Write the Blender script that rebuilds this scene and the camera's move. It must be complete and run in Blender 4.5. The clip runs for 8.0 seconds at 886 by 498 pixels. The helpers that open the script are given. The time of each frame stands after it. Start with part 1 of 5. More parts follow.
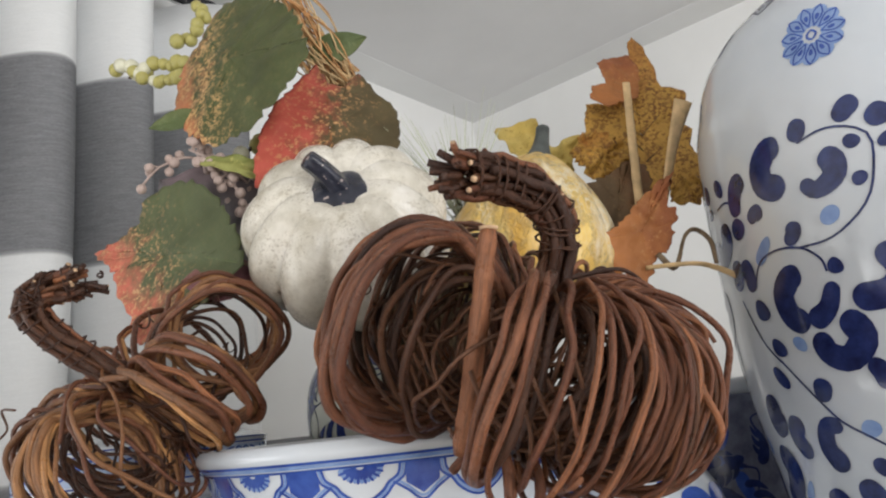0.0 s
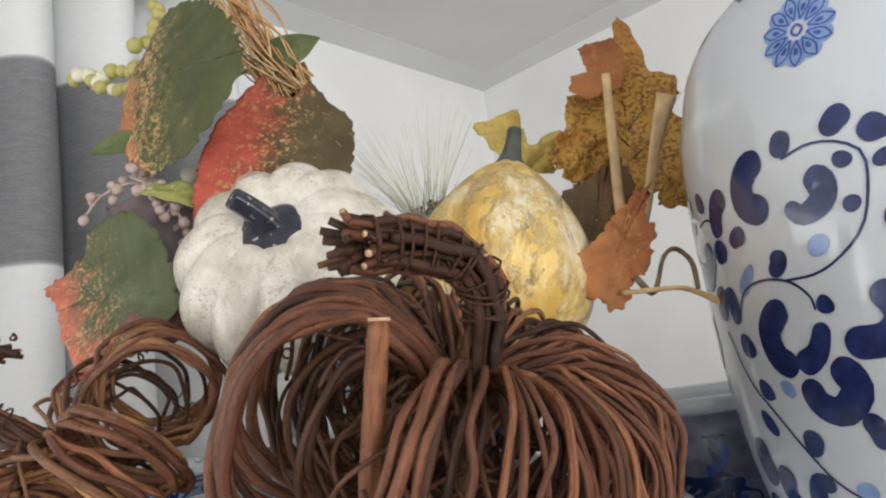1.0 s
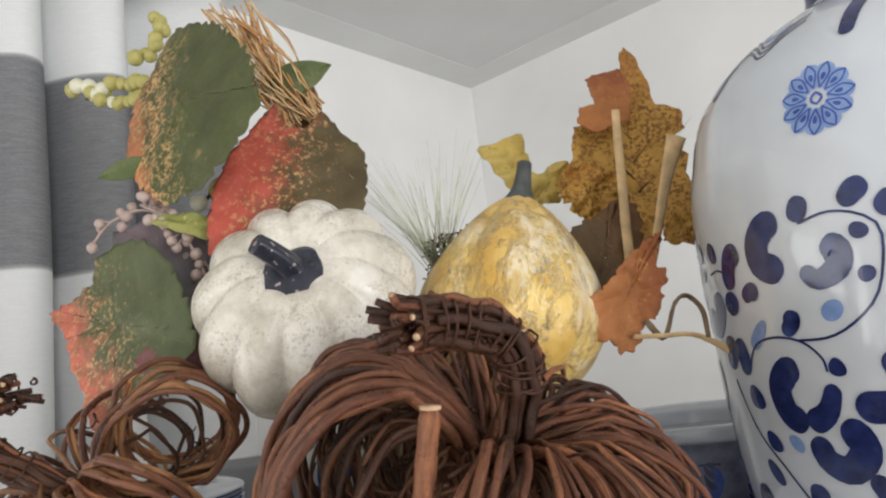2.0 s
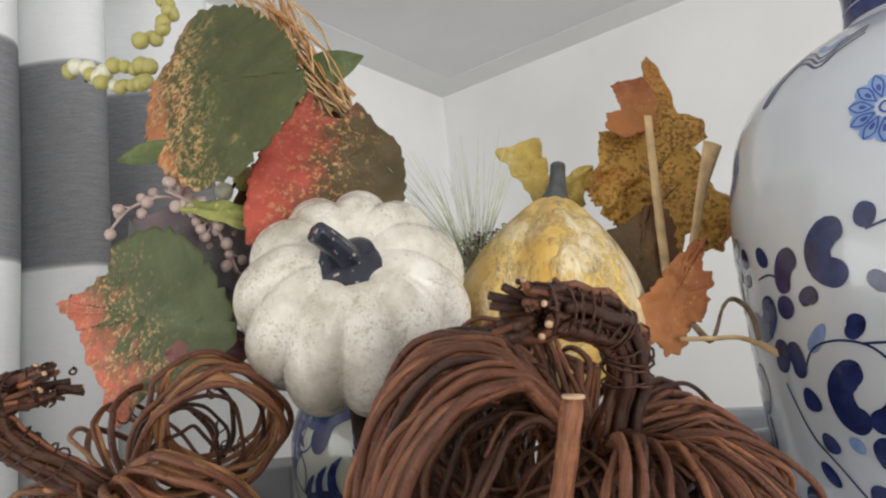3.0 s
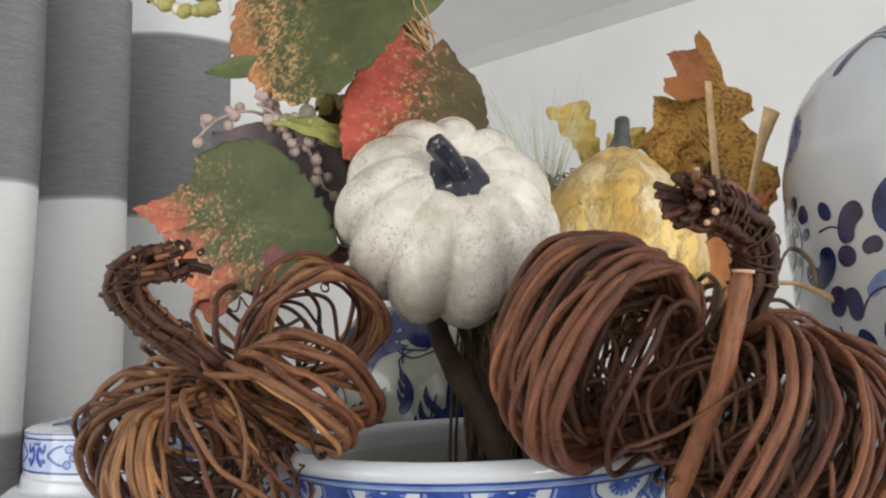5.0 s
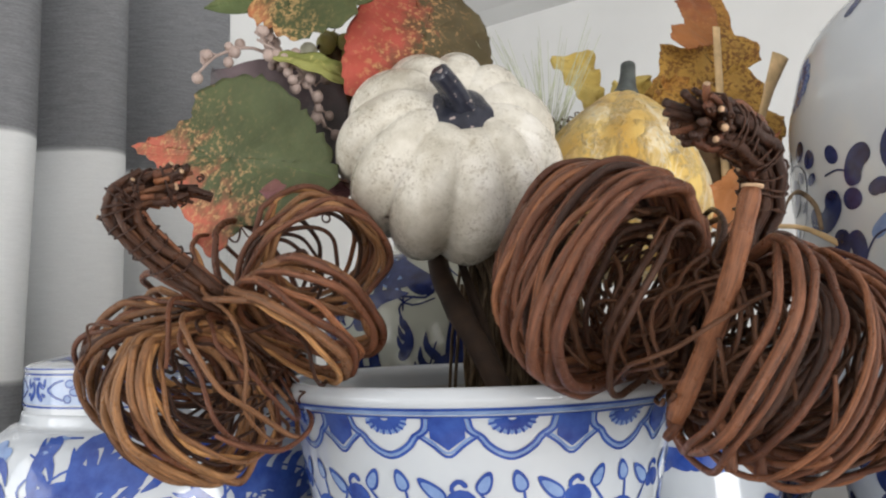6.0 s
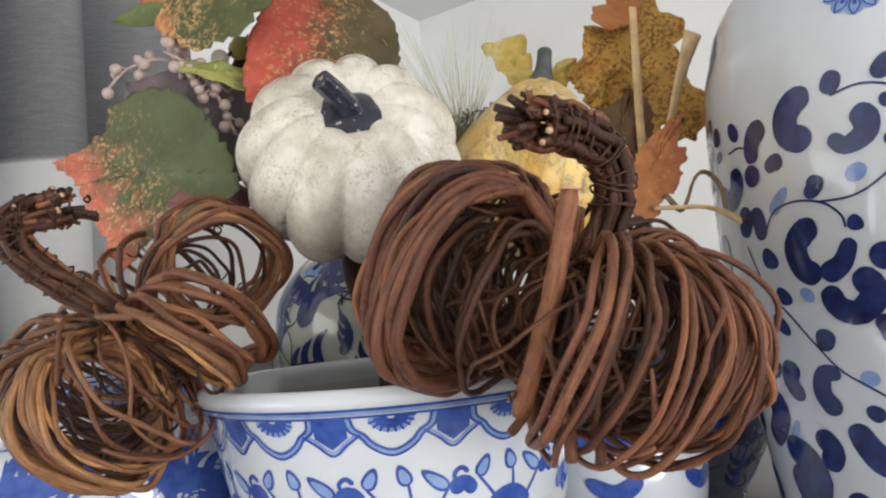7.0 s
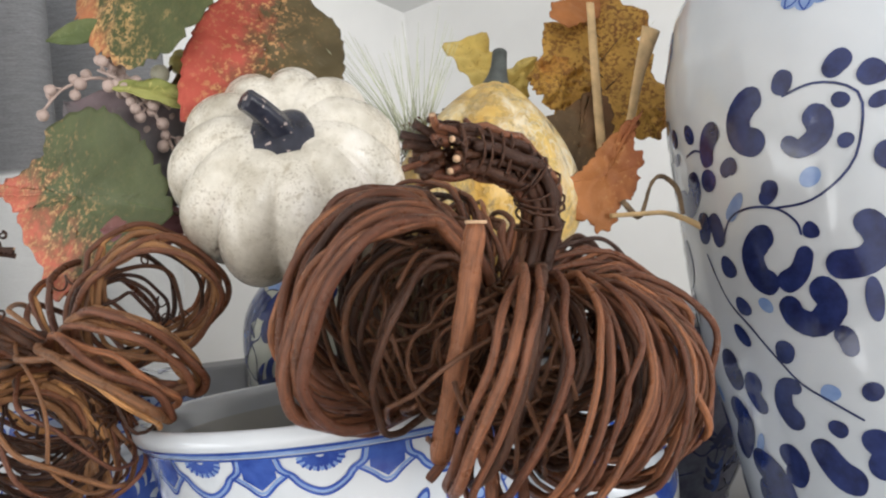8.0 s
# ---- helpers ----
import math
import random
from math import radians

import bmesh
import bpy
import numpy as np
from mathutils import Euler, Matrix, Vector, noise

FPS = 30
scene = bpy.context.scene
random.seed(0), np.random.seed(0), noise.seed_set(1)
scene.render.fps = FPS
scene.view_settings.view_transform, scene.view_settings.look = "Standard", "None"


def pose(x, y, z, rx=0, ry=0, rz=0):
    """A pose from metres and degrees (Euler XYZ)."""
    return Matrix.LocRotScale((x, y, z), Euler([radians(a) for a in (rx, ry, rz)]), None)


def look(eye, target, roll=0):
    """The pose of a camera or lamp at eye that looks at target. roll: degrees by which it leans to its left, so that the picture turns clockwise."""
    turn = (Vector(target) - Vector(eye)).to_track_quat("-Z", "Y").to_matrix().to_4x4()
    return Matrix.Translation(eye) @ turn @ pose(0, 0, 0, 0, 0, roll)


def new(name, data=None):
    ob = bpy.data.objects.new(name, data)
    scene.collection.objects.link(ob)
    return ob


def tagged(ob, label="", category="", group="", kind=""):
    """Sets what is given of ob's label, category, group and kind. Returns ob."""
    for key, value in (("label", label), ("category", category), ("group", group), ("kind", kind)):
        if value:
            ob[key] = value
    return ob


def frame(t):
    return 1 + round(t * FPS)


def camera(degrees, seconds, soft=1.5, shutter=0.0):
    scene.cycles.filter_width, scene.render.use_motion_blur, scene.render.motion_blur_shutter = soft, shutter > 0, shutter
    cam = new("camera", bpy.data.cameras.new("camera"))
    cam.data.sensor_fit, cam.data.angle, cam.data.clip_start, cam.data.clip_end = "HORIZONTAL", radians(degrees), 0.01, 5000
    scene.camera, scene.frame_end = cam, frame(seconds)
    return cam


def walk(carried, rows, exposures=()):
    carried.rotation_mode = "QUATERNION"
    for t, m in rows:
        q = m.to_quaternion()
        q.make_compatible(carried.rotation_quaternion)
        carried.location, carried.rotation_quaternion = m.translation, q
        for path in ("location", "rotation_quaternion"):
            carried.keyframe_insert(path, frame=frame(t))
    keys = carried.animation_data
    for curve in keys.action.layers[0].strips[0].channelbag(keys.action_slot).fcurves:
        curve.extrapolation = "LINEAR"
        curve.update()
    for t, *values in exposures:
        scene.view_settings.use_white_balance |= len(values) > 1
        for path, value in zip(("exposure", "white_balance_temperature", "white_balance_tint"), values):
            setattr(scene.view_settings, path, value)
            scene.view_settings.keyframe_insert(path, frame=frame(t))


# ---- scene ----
cam = camera(65.3, 8.0, 2.1)
METRES, EYE, TILT, LEAN, TURN = 0.4, 1.7, 14.0, 6.0, 0.0
ROWS = [
    (0.0, 0.0, 0.0, 0.0, 0.0, 0.0, -0.0),
    (0.5, 0.0484, 0.0455, 0.0468, 2.13, -1.49, 1.24),
    (1.0, 0.113, 0.1011, 0.0969, 2.62, -3.32, 2.58),
    (1.5, 0.1133, 0.0948, 0.1485, 2.82, -4.75, 3.11),
    (1.7, 0.0940, 0.0874, 0.1730, 2.19, -4.83, 2.46),
    (2.8, -0.0592, 0.1150, 0.1689, -3.22, -3.93, -0.10),
    (3.0, -0.0893, 0.1167, 0.1561, -3.86, -3.72, -0.7),
    (3.5, -0.161, 0.0954, 0.1493, -5.46, -3.51, -1.77),
    (4.0, -0.2211, 0.0927, 0.1224, -7.15, -2.92, -3.55),
    (4.5, -0.2563, 0.0893, 0.088, -7.81, -2.98, -4.53),
    (4.7, -0.2644, 0.0842, 0.0753, -7.40, -3.43, -4.96),
    (5.8, -0.2806, 0.0863, 0.0045, -7.06, -5.82, -6.18),
    (6.0, -0.2714, 0.0855, 0.0031, -7.06, -6.37, -6.14),
    (6.5, -0.205, 0.0645, 0.0233, -6.71, -7.55, -4.28),
    (7.0, -0.1289, 0.0531, 0.0449, -6.54, -8.27, -2.82),
    (7.5, -0.0765, 0.0716, 0.0472, -6.44, -8.92, -1.63),
    (8.0, -0.044, 0.0857, 0.0829, -6.36, -9.33, -0.82),
]
SWAY = (1.2, look((0.057, 0.030, 1.750), (-0.002, 1.998, 2.100), -7.8))
walk(cam, sorted([SWAY] + [(t, pose(0, 0, EYE, TILT, LEAN, TURN) @ pose(METRES * x, METRES * y, METRES * z, 90 + pitch, roll, yaw)) for t, x, y, z, yaw, pitch, roll in ROWS], key=lambda row: row[0]),
     [(0.0, -0.13), (1.5, -0.06), (3.0, -0.12), (4.5, -0.07), (6.0, -0.05), (7.0, 0.02), (7.5, 0.04), (8.0, 0.11)])

# ---- world and light ----
world = bpy.data.worlds.new("world")
scene.world = world
world.use_nodes = True
sky = world.node_tree.nodes.new("ShaderNodeTexSky")
sky.sky_type, sky.sun_disc = "NISHITA", False
sky.sun_elevation, sky.sun_rotation = radians(40), radians(200)
world.node_tree.links.new(sky.outputs[0], world.node_tree.nodes["Background"].inputs[0])
world.node_tree.nodes["Background"].inputs[1].default_value = 0.12


def window_light(name, m, width, height, watts, colour):
    data = bpy.data.lights.new(name, "AREA")
    data.shape, data.size, data.size_y, data.energy, data.color = "RECTANGLE", width, height, watts, colour
    ob = new(name, data)
    ob.matrix_world = m
    return ob


# ---- materials ----
def mat(name, rough=0.5, metal=0.0, spec=0.5, coat=0.0):
    m = bpy.data.materials.new(name)
    m.use_nodes = True
    b = m.node_tree.nodes["Principled BSDF"]
    b.inputs["Roughness"].default_value = rough
    b.inputs["Metallic"].default_value = metal
    b.inputs["Specular IOR Level"].default_value = spec
    b.inputs["Coat Weight"].default_value = coat
    return m, m.node_tree, b


def node(nt, kind, **props):
    n = nt.nodes.new(kind)
    for key, value in props.items():
        n.inputs[key].default_value = value
    return n


def coords(nt, which="Object", scale=(1, 1, 1)):
    tc = nt.nodes.new("ShaderNodeTexCoord")
    mp = nt.nodes.new("ShaderNodeMapping")
    mp.inputs["Scale"].default_value = scale
    nt.links.new(tc.outputs[which], mp.inputs[0])
    return mp.outputs[0]


def noise_at(nt, vec, scale, detail=4.0, rough=0.55):
    n = node(nt, "ShaderNodeTexNoise", Scale=scale, Detail=detail, Roughness=rough)
    nt.links.new(vec, n.inputs["Vector"])
    return n.outputs["Fac"]


def nt_noise_colour(nt, vec, scale):
    n = node(nt, "ShaderNodeTexNoise", Scale=scale, Detail=3.0)
    nt.links.new(vec, n.inputs["Vector"])
    return n.outputs["Color"]


def ramp(nt, fac, stops, interp="LINEAR"):
    r = nt.nodes.new("ShaderNodeValToRGB")
    r.color_ramp.interpolation = interp
    while len(r.color_ramp.elements) < len(stops):
        r.color_ramp.elements.new(0.5)
    for e, (p, c) in zip(r.color_ramp.elements, stops):
        e.position = p
        e.color = (*c, 1) if len(c) == 3 else c
    nt.links.new(fac, r.inputs[0])
    return r.outputs[0]


def mix(nt, fac, a, b, mode="MIX"):
    n = nt.nodes.new("ShaderNodeMix")
    n.data_type, n.blend_type = "RGBA", mode
    for v, i in ((fac, 0), (a, 6), (b, 7)):
        if isinstance(v, (int, float)):
            n.inputs[i].default_value = v
        elif isinstance(v, tuple):
            n.inputs[i].default_value = (*v, 1)
        else:
            nt.links.new(v, n.inputs[i])
    return n.outputs[2]


def bump(nt, b, height, strength=0.3, distance=0.002):
    n = node(nt, "ShaderNodeBump", Strength=strength, Distance=distance)
    nt.links.new(height, n.inputs["Height"])
    nt.links.new(n.outputs[0], b.inputs["Normal"])


def grey(v):
    return (v, v, v)


def painted(name, colour, rough=0.6, scale=3.0, vary=0.06, grain=350.0, depth=0.0004):
    m, nt, b = mat(name, rough)
    v = coords(nt)
    f = noise_at(nt, v, scale, 5)
    lo = tuple(c * (1 - vary) for c in colour)
    hi = tuple(min(1, c * (1 + vary)) for c in colour)
    nt.links.new(ramp(nt, f, [(0.3, lo), (0.7, hi)]), b.inputs["Base Color"])
    bump(nt, b, noise_at(nt, v, grain, 3), 0.25, depth)
    return m


def make_porcelain(name="porcelain", low=(0.54, 0.58, 0.625), high=(0.62, 0.65, 0.685)):
    m, nt, b = mat(name, 0.12, 0, 0.5, 0.35)
    v = coords(nt)
    f = noise_at(nt, v, 14, 4)
    nt.links.new(ramp(nt, f, [(0.3, low), (0.7, high)]), b.inputs["Base Color"])
    b.inputs["Coat Roughness"].default_value = 0.06
    bump(nt, b, noise_at(nt, v, 60, 2), 0.08, 0.001)
    return m


def make_cobalt(name, dark, light):
    m, nt, b = mat(name, 0.14, 0, 0.5, 0.3)
    v = coords(nt)
    f = noise_at(nt, v, 90, 5, 0.6)
    nt.links.new(ramp(nt, f, [(0.32, dark), (0.72, light)]), b.inputs["Base Color"])
    return m


def make_vine(name, dark, light):
    m, nt, b = mat(name, 0.55, 0, 0.42)
    info = nt.nodes.new("ShaderNodeObjectInfo")
    v = coords(nt)
    f = noise_at(nt, coords(nt, "UV", (0.9, 2.6, 1)), 4, 6, 0.68)
    streak = noise_at(nt, coords(nt, "UV", (5, 30, 1)), 3, 4)
    base = ramp(nt, f, [(0.30, dark), (0.52, light), (0.74, tuple(min(1, c * 1.9) for c in light))])
    tint = ramp(nt, info.outputs["Random"], [(0.0, (0.50, 0.40, 0.36)), (0.55, (0.90, 0.84, 0.78)), (0.82, (1.15, 1.12, 1.0)), (1.0, (2.1, 2.1, 1.7))])
    both = mix(nt, 1.0, base, tint, "MULTIPLY")
    both = mix(nt, 0.35, both, ramp(nt, streak, [(0.35, dark), (0.7, light)]))
    nt.links.new(both, b.inputs["Base Color"])
    bump(nt, b, noise_at(nt, v, 340, 6, 0.75), 0.75, 0.0016)
    nt.links.new(ramp(nt, noise_at(nt, v, 200, 4), [(0.35, grey(0.24)), (0.7, grey(0.58))]), b.inputs["Roughness"])
    return m


def make_white_pumpkin():
    m, nt, b = mat("speckled_white_rind", 0.24, 0, 0.5)
    v = coords(nt)
    wash = ramp(nt, noise_at(nt, v, 24, 6, 0.65), [(0.34, (0.46, 0.42, 0.34)), (0.52, (0.70, 0.66, 0.575)), (0.66, (0.84, 0.80, 0.735))])
    patch = ramp(nt, noise_at(nt, v, 38, 5, 0.65), [(0.40, grey(0.08)), (0.58, grey(1.0))])
    spots = ramp(nt, noise_at(nt, v, 640, 5, 0.72), [(0.545, grey(0)), (0.62, grey(0.62))])
    blots = ramp(nt, noise_at(nt, v, 260, 5, 0.7), [(0.53, grey(0)), (0.66, grey(0.6))])
    col = mix(nt, mix(nt, 1.0, blots, patch, "MULTIPLY"), wash, (0.34, 0.28, 0.19))
    col = mix(nt, mix(nt, 1.0, spots, patch, "MULTIPLY"), col, (0.24, 0.185, 0.12))
    nt.links.new(col, b.inputs["Base Color"])
    bump(nt, b, noise_at(nt, v, 130, 6, 0.6), 0.45, 0.0016)
    nt.links.new(ramp(nt, noise_at(nt, v, 90, 4), [(0.3, grey(0.16)), (0.7, grey(0.42))]), b.inputs["Roughness"])
    return m


def make_gourd():
    m, nt, b = mat("yellow_gourd_rind", 0.34, 0, 0.5)
    v = coords(nt, "Object", (1, 1, 0.55))
    yellow = ramp(nt, noise_at(nt, v, 40, 5), [(0.3, (0.60, 0.34, 0.06)), (0.6, (0.84, 0.60, 0.19))])
    crust = noise_at(nt, v, 30, 7, 0.72)
    pale = ramp(nt, crust, [(0.50, grey(0)), (0.64, grey(0.70))])
    col = mix(nt, pale, yellow, ramp(nt, noise_at(nt, v, 120, 5), [(0.3, (0.58, 0.51, 0.36)), (0.65, (0.82, 0.76, 0.62))]))
    rim = ramp(nt, crust, [(0.45, grey(0)), (0.488, grey(0.36)), (0.525, grey(0))])
    col = mix(nt, rim, col, (0.26, 0.19, 0.11))
    thread = node(nt, "ShaderNodeTexVoronoi", Scale=52.0)
    thread.feature = "DISTANCE_TO_EDGE"
    bent = mix(nt, 0.12, v, nt_noise_colour(nt, v, 45))
    nt.links.new(bent, thread.inputs["Vector"])
    web = ramp(nt, thread.outputs["Distance"], [(0.0, grey(0.75)), (0.09, grey(0))])
    web = mix(nt, 1.0, web, ramp(nt, noise_at(nt, v, 16, 3), [(0.45, grey(0)), (0.6, grey(1))]), "MULTIPLY")
    col = mix(nt, web, col, (0.80, 0.74, 0.60))
    dirt = ramp(nt, noise_at(nt, v, 110, 6, 0.75), [(0.55, grey(0)), (0.66, grey(0.8))])
    col = mix(nt, dirt, col, (0.28, 0.21, 0.13))
    nt.links.new(col, b.inputs["Base Color"])
    bump(nt, b, mix(nt, 0.4, ramp(nt, crust, [(0.44, grey(0)), (0.58, grey(1))]), noise_at(nt, v, 75, 7, 0.72)), 0.9, 0.0034)
    return m


def make_leaf(name, ground, edge, fleck, spread=0.5, side=(1.0, 0.0, 0.0), fleck_level=0.56, rough=0.6, everywhere=0.14):
    """ground colour over most of the blade, edge colour towards one side or margin, flecks between."""
    m, nt, b = mat(name, rough, 0, 0.3)
    tc = nt.nodes.new("ShaderNodeTexCoord")
    sep = nt.nodes.new("ShaderNodeSeparateXYZ")
    nt.links.new(tc.outputs["UV"], sep.inputs[0])
    v = coords(nt)
    n1 = noise_at(nt, v, 55, 5, 0.65)

    def math_node(op, a, c):
        k = nt.nodes.new("ShaderNodeMath")
        k.operation = op
        for i, w in enumerate((a, c)):
            if isinstance(w, (int, float)):
                k.inputs[i].default_value = w
            else:
                nt.links.new(w, k.inputs[i])
        return k.outputs[0]
    along = math_node("ADD", math_node("MULTIPLY", sep.outputs[0], side[0]), math_node("MULTIPLY", sep.outputs[1], side[1]))
    if len(side) > 2:
        along = math_node("ADD", along, side[2])
    field = math_node("ADD", along, math_node("MULTIPLY", math_node("SUBTRACT", n1, 0.5), 0.9))
    to_edge = ramp(nt, field, [(max(0.0, spread - 0.12), grey(0)), (min(1.0, spread + 0.12), grey(1))])
    near = ramp(nt, field, [(max(0.0, spread - 0.34), grey(everywhere)), (max(0.01, spread - 0.06), grey(1)), (min(1.0, spread + 0.30), grey(0.30))])
    fl = ramp(nt, noise_at(nt, v, 300, 5, 0.7), [(fleck_level - 0.03, grey(0)), (fleck_level + 0.03, grey(1))])
    fl = mix(nt, 1.0, fl, ramp(nt, noise_at(nt, v, 75, 3), [(0.38, grey(0.1)), (0.52, grey(1))]), "MULTIPLY")
    shade = ramp(nt, noise_at(nt, v, 30, 4), [(0.3, grey(0.72)), (0.7, grey(1.15))])
    col = mix(nt, to_edge, ground, edge)
    col = mix(nt, mix(nt, 1.0, fl, near, "MULTIPLY"), col, fleck)
    col = mix(nt, 1.0, col, shade, "MULTIPLY")
    nt.links.new(col, b.inputs["Base Color"])
    bump(nt, b, noise_at(nt, v, 520, 4, 0.6), 0.5, 0.0006)
    return m


def make_curtain():
    """white and charcoal bands of equal height, woven cloth"""
    m, nt, b = mat("banded_curtain_cloth", 0.9, 0, 0.1)
    tc = nt.nodes.new("ShaderNodeTexCoord")
    sep = nt.nodes.new("ShaderNodeSeparateXYZ")
    nt.links.new(tc.outputs["Object"], sep.inputs[0])
    k = nt.nodes.new("ShaderNodeMath")
    k.operation = "PINGPONG"
    add = nt.nodes.new("ShaderNodeMath")
    add.operation = "ADD"
    add.inputs[1].default_value = BAND_SHIFT
    nt.links.new(sep.outputs[2], add.inputs[0])
    nt.links.new(add.outputs[0], k.inputs[0])
    k.inputs[1].default_value = BAND
    band = ramp(nt, k.outputs[0], [(BAND * 0.5 - 0.0015, grey(0)), (BAND * 0.5 + 0.0015, grey(1))])
    weave = mix(nt, 0.5, noise_at(nt, coords(nt, "Object", (1, 1, 6)), 260, 3), noise_at(nt, coords(nt, "Object", (1, 1, 9)), 40, 4, 0.7))
    dark = ramp(nt, weave, [(0.36, (0.165, 0.168, 0.178)), (0.64, (0.262, 0.265, 0.275))])
    pale = ramp(nt, weave, [(0.3, (0.70, 0.71, 0.71)), (0.7, (0.80, 0.81, 0.81))])
    nt.links.new(mix(nt, band, dark, pale), b.inputs["Base Color"])
    bump(nt, b, noise_at(nt, coords(nt, "Object", (1, 1, 1)), 900, 2), 0.3, 0.0006)
    return m


BAND, BAND_SHIFT = 0.267, 0.0555
WALL = painted("wall_paint", (0.88, 0.88, 0.865), 0.7)
# greyer than the walls: the ceiling's weaker light is put into its colour
CEIL = painted("ceiling_paint", (0.73, 0.73, 0.73), 0.8)
FLOOR = painted("floor_boards", (0.30, 0.22, 0.15), 0.5, 4, 0.2)
# unseen cabinet; dark so that less light bounces up under the pots
CABINET = painted("cabinet_paint", (0.24, 0.235, 0.23), 0.45)
TRIM = painted("trim_paint", (0.80, 0.80, 0.79), 0.4)
PORCELAIN = make_porcelain()
NAVY = make_cobalt("navy_glaze", (0.008, 0.012, 0.06), (0.03, 0.05, 0.18))
COBALT = make_cobalt("cobalt_glaze", (0.02, 0.05, 0.26), (0.06, 0.13, 0.46))
SKYBLUE = make_cobalt("pale_blue_glaze", (0.16, 0.26, 0.52), (0.30, 0.42, 0.66))
GLAZE_IN = painted("inner_glaze", (0.52, 0.52, 0.50), 0.25, 20, 0.05, 80)
VINE = make_vine("reddish_vine_bark", (0.019, 0.0066, 0.0038), (0.225, 0.088, 0.045))
VINE_TAN = make_vine("tan_vine_bark", (0.050, 0.021, 0.010), (0.38, 0.190, 0.085))
# dark bark of stems and tendrils; also stands for shade on inner loops
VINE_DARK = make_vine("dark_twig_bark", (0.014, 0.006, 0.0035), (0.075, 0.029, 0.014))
CUT = painted("cut_wood", (0.50, 0.33, 0.20), 0.7, 200, 0.3)
RIND = make_white_pumpkin()
GOURD = make_gourd()


def make_stem():
    m, nt, b = mat("chipped_charcoal_paint", 0.24, 0, 0.5)
    v = coords(nt)
    paint = ramp(nt, noise_at(nt, v, 130, 5), [(0.3, (0.012, 0.013, 0.022)), (0.7, (0.032, 0.035, 0.052))])
    chip = ramp(nt, noise_at(nt, v, 210, 4, 0.6), [(0.635, grey(0)), (0.66, grey(1))])
    nt.links.new(mix(nt, chip, paint, (0.42, 0.34, 0.31)), b.inputs["Base Color"])
    bump(nt, b, noise_at(nt, v, 260, 4), 0.4, 0.0012)
    return m


STEM = make_stem()
STEM_GREEN = painted("slate_green_stem", (0.075, 0.085, 0.080), 0.55, 120, 0.35, 250, 0.001)
STAKE = painted("stake_bark", (0.05, 0.028, 0.017), 0.75, 80, 0.4, 200, 0.0015)
STRAW = painted("dry_straw", (0.62, 0.43, 0.22), 0.6, 90, 0.25, 500)
RAFFIA = painted("orange_raffia", (0.48, 0.24, 0.09), 0.6, 90, 0.4, 500)
NEEDLE = painted("grey_green_needle", (0.50, 0.53, 0.38), 0.6, 60, 0.3, 500)
PINK = painted("dusty_pink_berry", (0.42, 0.32, 0.28), 0.55, 120, 0.25, 400)
BERRY = painted("yellow_green_berry", (0.42, 0.38, 0.12), 0.35, 70, 0.4, 300)
PALE_BERRY = painted("pale_green_berry", (0.66, 0.65, 0.50), 0.35, 70, 0.3, 300)
MOSS = painted("brown_coir", (0.16, 0.11, 0.065), 0.9, 120, 0.5, 400, 0.002)
L_BIG = make_leaf("leaf_green_orange", (0.072, 0.086, 0.032), (0.44, 0.16, 0.07), (0.60, 0.37, 0.16), 0.84, (-1.0, -0.62, 1.32), 0.51, 0.6, 0.03)
L_LOW = make_leaf("leaf_green_red", (0.088, 0.105, 0.048), (0.52, 0.14, 0.09), (0.55, 0.33, 0.16), 0.50, (-0.75, 0.70, 0.36), 0.55, 0.6, 0.03)
L_RED = make_leaf("leaf_red_olive", (0.090, 0.068, 0.030), (0.42, 0.080, 0.055), (0.56, 0.30, 0.13), 0.59, (-1.0, 0.35, 0.85), 0.56, 0.55, 0.03)
L_GREEN = make_leaf("leaf_plain_green", (0.095, 0.125, 0.045), (0.12, 0.145, 0.055), (0.14, 0.17, 0.07), 0.7)
L_OAK = make_leaf("leaf_gold_oak", (0.58, 0.33, 0.07), (0.46, 0.20, 0.05), (0.22, 0.095, 0.025), 0.75, (0.3, 0.7), 0.51, 0.6, 0.80)
L_RUST = make_leaf("leaf_rust", (0.40, 0.155, 0.050), (0.27, 0.09, 0.035), (0.48, 0.23, 0.09), 0.6, (0.5, 0.5), 0.6)
L_YELLOW = make_leaf("leaf_yellow", (0.66, 0.50, 0.15), (0.58, 0.42, 0.11), (0.35, 0.22, 0.05), 0.6, (0.5, 0.5), 0.6)
L_GREY = make_leaf("leaf_grey_purple", (0.16, 0.145, 0.15), (0.20, 0.15, 0.16), (0.26, 0.22, 0.22), 0.6, (0.5, 0.5), 0.62)
L_MAUVE = make_leaf("leaf_mauve", (0.24, 0.10, 0.11), (0.20, 0.09, 0.08), (0.30, 0.16, 0.15), 0.6, (0.5, 0.5), 0.62)
L_POD = make_leaf("leaf_yellow_green", (0.30, 0.30, 0.09), (0.20, 0.22, 0.06), (0.50, 0.45, 0.16), 0.6, (0.5, 0.5), 0.6)
L_BROWN = make_leaf("leaf_dark_brown", (0.12, 0.075, 0.035), (0.16, 0.08, 0.035), (0.2, 0.13, 0.06), 0.6, (0.5, 0.5), 0.6)
CURTAIN = make_curtain()


